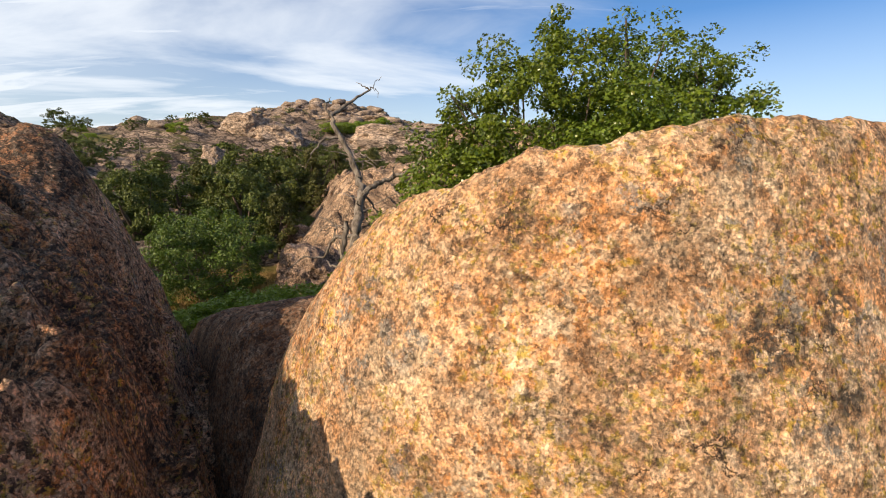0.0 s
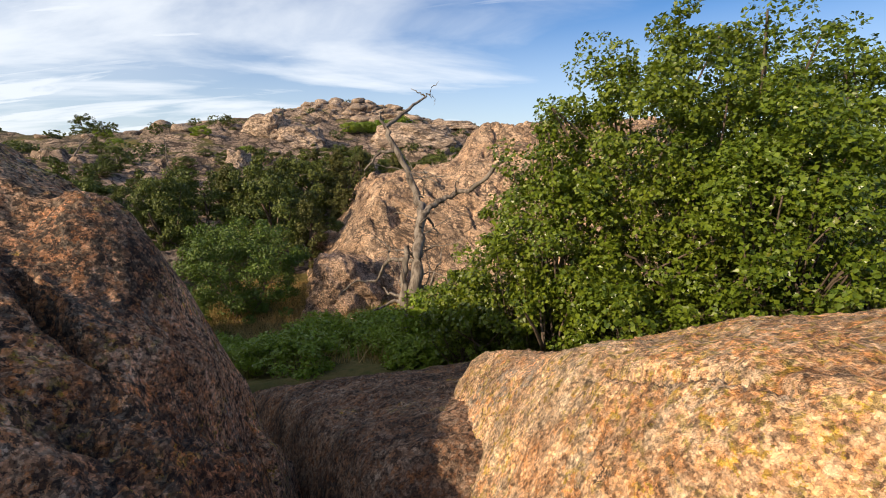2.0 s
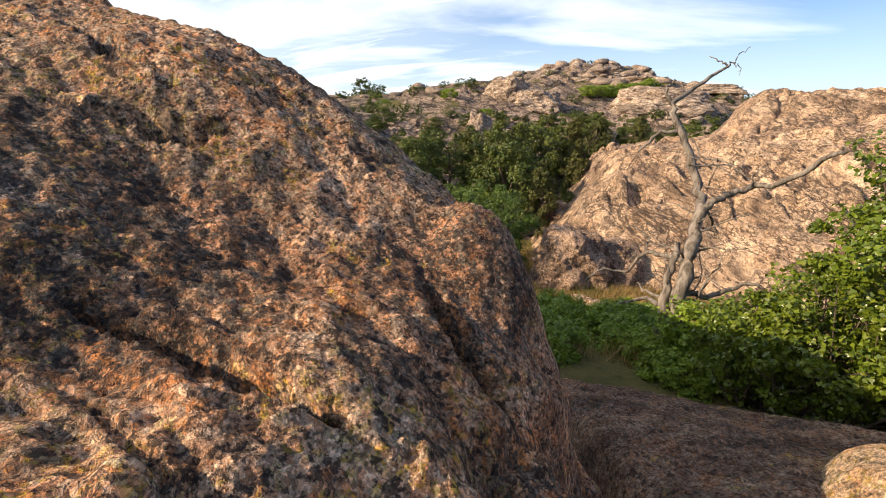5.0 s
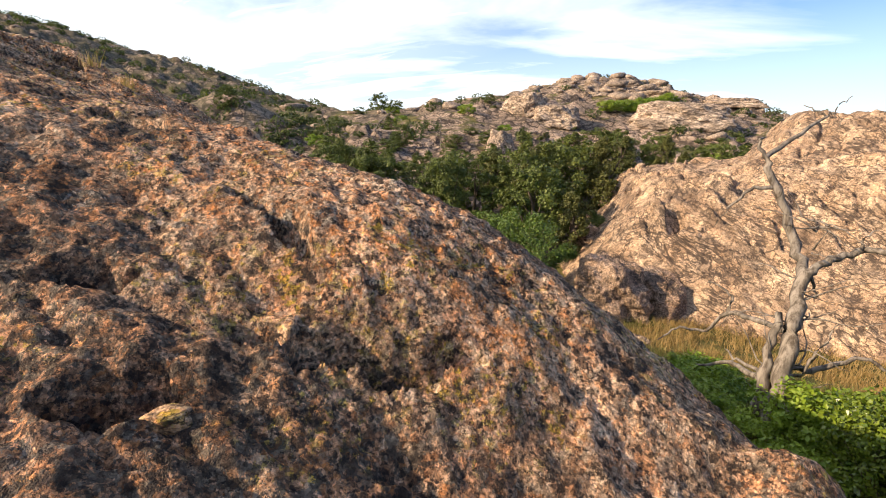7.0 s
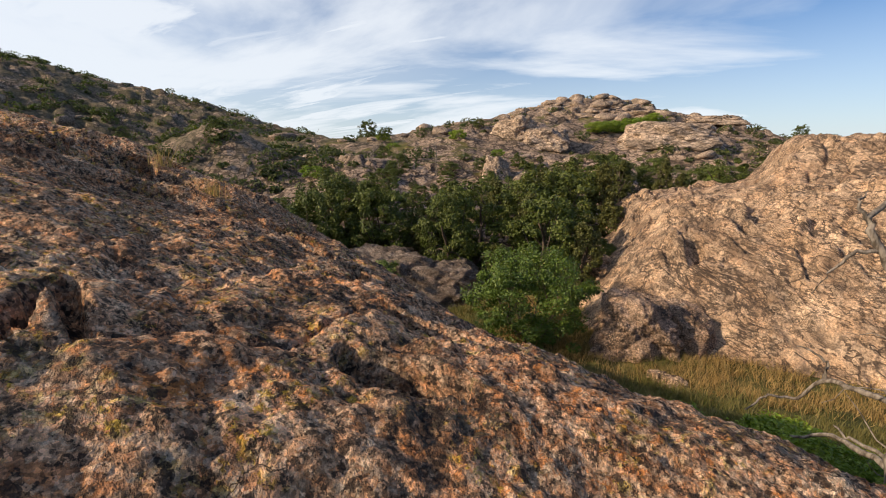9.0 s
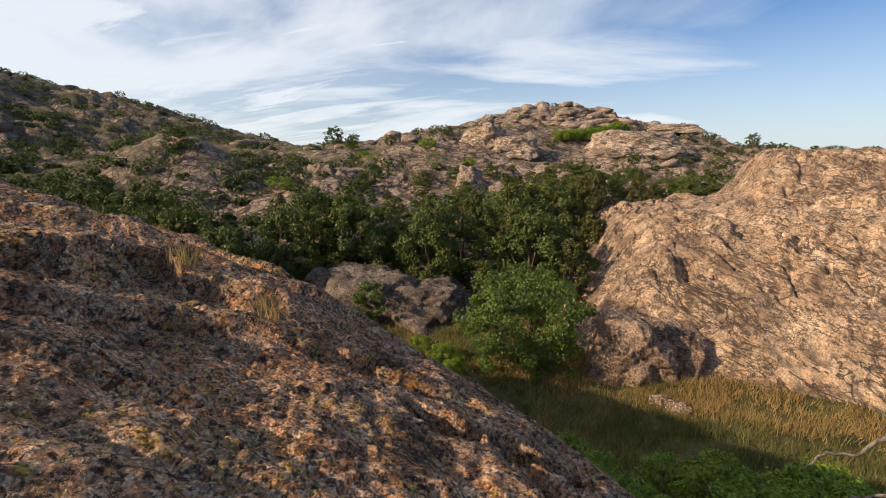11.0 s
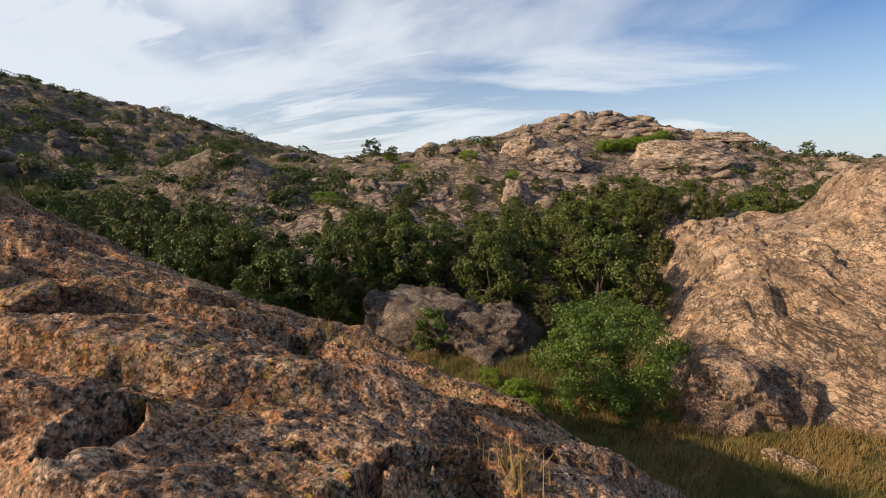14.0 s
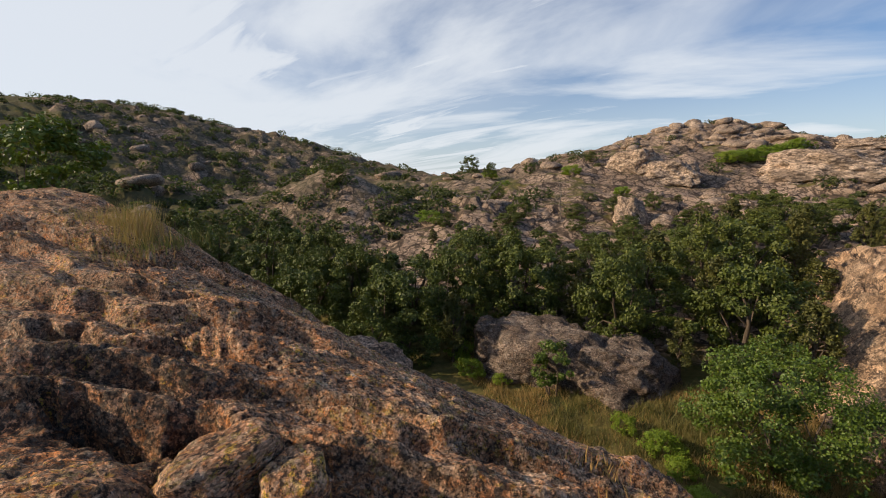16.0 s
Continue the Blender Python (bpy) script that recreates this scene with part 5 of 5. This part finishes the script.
# cedars and scrub on the hills
ridge = [(-63.3, 78.1, 4.4), (-54.5, 37.5, 3.2), (-51.0, 66.0, 2.4), (-57.0, 76.0, 2.2), (-39.0, 78.0, 2.4), (7.0, 128.0, 3.4), (3.2, 131.0, 3.2), (0.2, 131.0, 3.0), (13.5, 122.0, 3.4), (-33.5, 44.0, 3.2), (-41.0, 52.0, 2.6), (-46.0, 70.0, 2.4),
         (-80.0, 40.0, 2.6), (-86.0, 44.0, 2.6)]
for i, (x, y, h) in enumerate(ridge):
    kind = oaks
    c = copy_thing(kind[i % len(kind)], pose(x, y, on_land(x, y, -0.2), 0, 0, 37 * i))
    c.scale = (h / 4.6, h / 4.6, h / 5.0)
    tagged(c, "lone dark green tree standing among the hillside rocks")


def scrub():
    rng = np.random.default_rng(23)
    P, O, feet = [], [], []
    while len(P) < 900:
        az, r = rng.uniform(-22, 95), rng.uniform(46, 152)
        if az < 24 and r < 58:
            continue
        x, y = EYE_X - r * math.sin(radians(az)), EYE_Y + r * math.cos(radians(az))
        dense = fbm(np.array([x * 0.045]), np.array([y * 0.045]), octaves=2, seed=61)[0] + (0.8 if az > 42 else 0.0)
        if dense < rng.uniform(-0.3, 0.9):
            continue
        s = rng.uniform(0.4, 1.3)
        n = int(40 + 60 * s)
        e = rng.normal(0, 1, (n, 3))
        e /= np.linalg.norm(e, axis=1)[:, None]
        feet.append((x, y, n))
        P.append(np.array([x, y, 0.35 * s]) + e * rng.uniform(0.4, 1.0, (n, 1)) ** 0.5 * np.array([1.3, 1.3, 0.75]) * s)
        O.append(e)
    fx, fy, fn = np.array(feet).T
    fz = land(fx, fy) + land_relief(fx, fy, np.hypot(fx - EYE_X, fy - EYE_Y))
    P = np.concatenate(P) + np.repeat(fz, fn.astype(int))[:, None] * np.array([0, 0, 1.0])
    ob = new("scrub", leaves("scrub", P, np.concatenate(O), 0.42, rng, M_LEAF_SCRUB))
    tagged(ob, "low green scrub dotted over the rocky hillsides", "scrub", kind="stuff")


scrub()


def blades(name, P, height, width, rng, material, lean=0.35):
    n = len(P)
    a = rng.uniform(0, 2 * math.pi, n)
    side = np.stack([np.cos(a), np.sin(a), np.zeros(n)], 1) * width * rng.uniform(0.6, 1.3, (n, 1))
    tip = np.stack([rng.normal(0, lean, n), rng.normal(0, lean, n), np.ones(n)], 1) * (height * rng.uniform(0.5, 1.2, n))[:, None]
    v = np.stack([P - side, P + side, P + tip * 0.6 + side * 0.6, P + tip], 1)
    return mesh_of(name, v.reshape(-1, 3), np.arange(n * 4).reshape(n, 4), material, smooth=False)


def meadow():
    rng = np.random.default_rng(29)
    n = 190000
    x, y = rng.uniform(-27, 6, n), rng.uniform(8.0, 26.0, n)
    tuft = fbm(x * 0.9, y * 0.9, octaves=3, seed=71)
    keep = (tuft > rng.uniform(-0.9, 0.5, n)) & (x > -1.5 - (y - 6) * 1.5)
    x, y = x[keep], y[keep]
    z = land(x, y) + land_relief(x, y, np.hypot(x - EYE_X, y - EYE_Y)) - 0.03
    dry = step(fbm(x * 0.35, y * 0.35, octaves=2, seed=72) + 0.9 * step(y, 16.0, 19.5), -0.1, 0.9) > rng.uniform(0, 1, len(x))
    P = np.stack([x, y, z], 1)
    g = new("meadow_grass", blades("meadow_grass", P[~dry], 0.42, 0.012, rng, M_GRASS))
    tagged(g, "green and yellow meadow grass in the hollow", "grass", kind="stuff")
    s = new("dry_grass", blades("dry_grass", P[dry], 0.34, 0.012, rng, M_STRAW))
    tagged(s, "dry straw-coloured grass in the hollow", "grass", kind="stuff")


meadow()


def tuft(name, x, y, n, h, spread, seed, material, label):
    rng = np.random.default_rng(seed)
    P = np.stack([rng.normal(0, spread, n), rng.normal(0, spread, n), np.zeros(n)], 1)
    z = float((dome(np.array([[x]]), np.array([[y]])) + dome_relief(np.array([[x]]), np.array([[y]])))[0, 0])
    ob = new(name, blades(name, P, h, 0.0045, rng, material, 0.25))
    ob.matrix_world = pose(x, y, z - 0.03)
    tagged(ob, label, "grass", kind="stuff")


tuft("grass_tuft", -8.55, 4.15, 40, 0.18, 0.06, 1, M_STRAW, "thin dry grass tuft in a rock crevice")
tuft("grass_tuft", -8.35, 4.0, 34, 0.17, 0.05, 2, M_STRAW, "thin dry grass tuft in a rock crevice")
tuft("grass_tuft", -10.9, 5.0, 60, 0.16, 0.10, 3, M_STRAW, "short dry grass tuft on the outcrop")
for k, (x, y, n, h, wide) in enumerate(((-16.9, 4.55, 220, 0.30, 0.22), (-17.3, 4.80, 260, 0.50, 0.14), (-17.6, 5.00, 240, 0.48, 0.12), (-17.9, 4.70, 200, 0.28, 0.25), (-16.3, 4.35, 90, 0.18, 0.2))):
    tuft("grass_tuft", x, y, n, h, wide, 4 + k, M_STRAW, "straw-coloured grass tuft on the outcrop's crest")
tuft("grass_tuft", -17.2, 5.05, 300, 0.26, 0.30, 12, M_GRASS, "green grass tuft on the outcrop's crest")
tuft("grass_tuft", -16.6, 4.60, 160, 0.16, 0.25, 13, M_GRASS, "green grass tuft on the outcrop's crest")
tuft("grass_tuft", -9.22, 4.12, 50, 0.20, 0.06, 14, M_STRAW, "thin dry grass tuft in a rock crevice")
tuft("grass_tuft", -11.4, 5.25, 70, 0.10, 0.10, 15, M_STRAW, "short dry grass in a hollow of the outcrop")


def loose_stone(x, y, size, seed, material, label):
    """A small stone lying on the outcrop."""
    a, b = np.array([[x]]), np.array([[y]])
    z = float((dome(a, b) + dome_relief(a, b))[0, 0])
    me = blob("stone", [(p, q, r, d * size) for p, q, r, d in BLOCK], size, material, seed, (24, 34), 0.09, 10.0)
    ob = new("stone", me)
    ob.matrix_world = pose(x, y, z + 0.35 * size, 0, 0, seed * 47)
    ob.scale = (1.3, 1.0, 0.75)
    tagged(ob, label, "stone")


loose_stone(-8.13, 4.78, 0.055, 3, M_ROCK_SUNNY, "small orange stone lying on the outcrop")
loose_stone(-8.77, 3.80, 0.045, 4, M_ROCK_DOME, "small brown stone lying on the outcrop")
loose_stone(-4.22, 1.95, 0.045, 5, M_ROCK_SUNNY, "small pale orange stone on dark lichen")
loose_stone(-12.28, 3.42, 0.17, 6, M_ROCK_DOME, "rounded knob of rock with pale lichen on the outcrop")
loose_stone(-12.01, 3.57, 0.13, 7, M_ROCK_DOME, "rounded knob of rock with pale lichen on the outcrop")
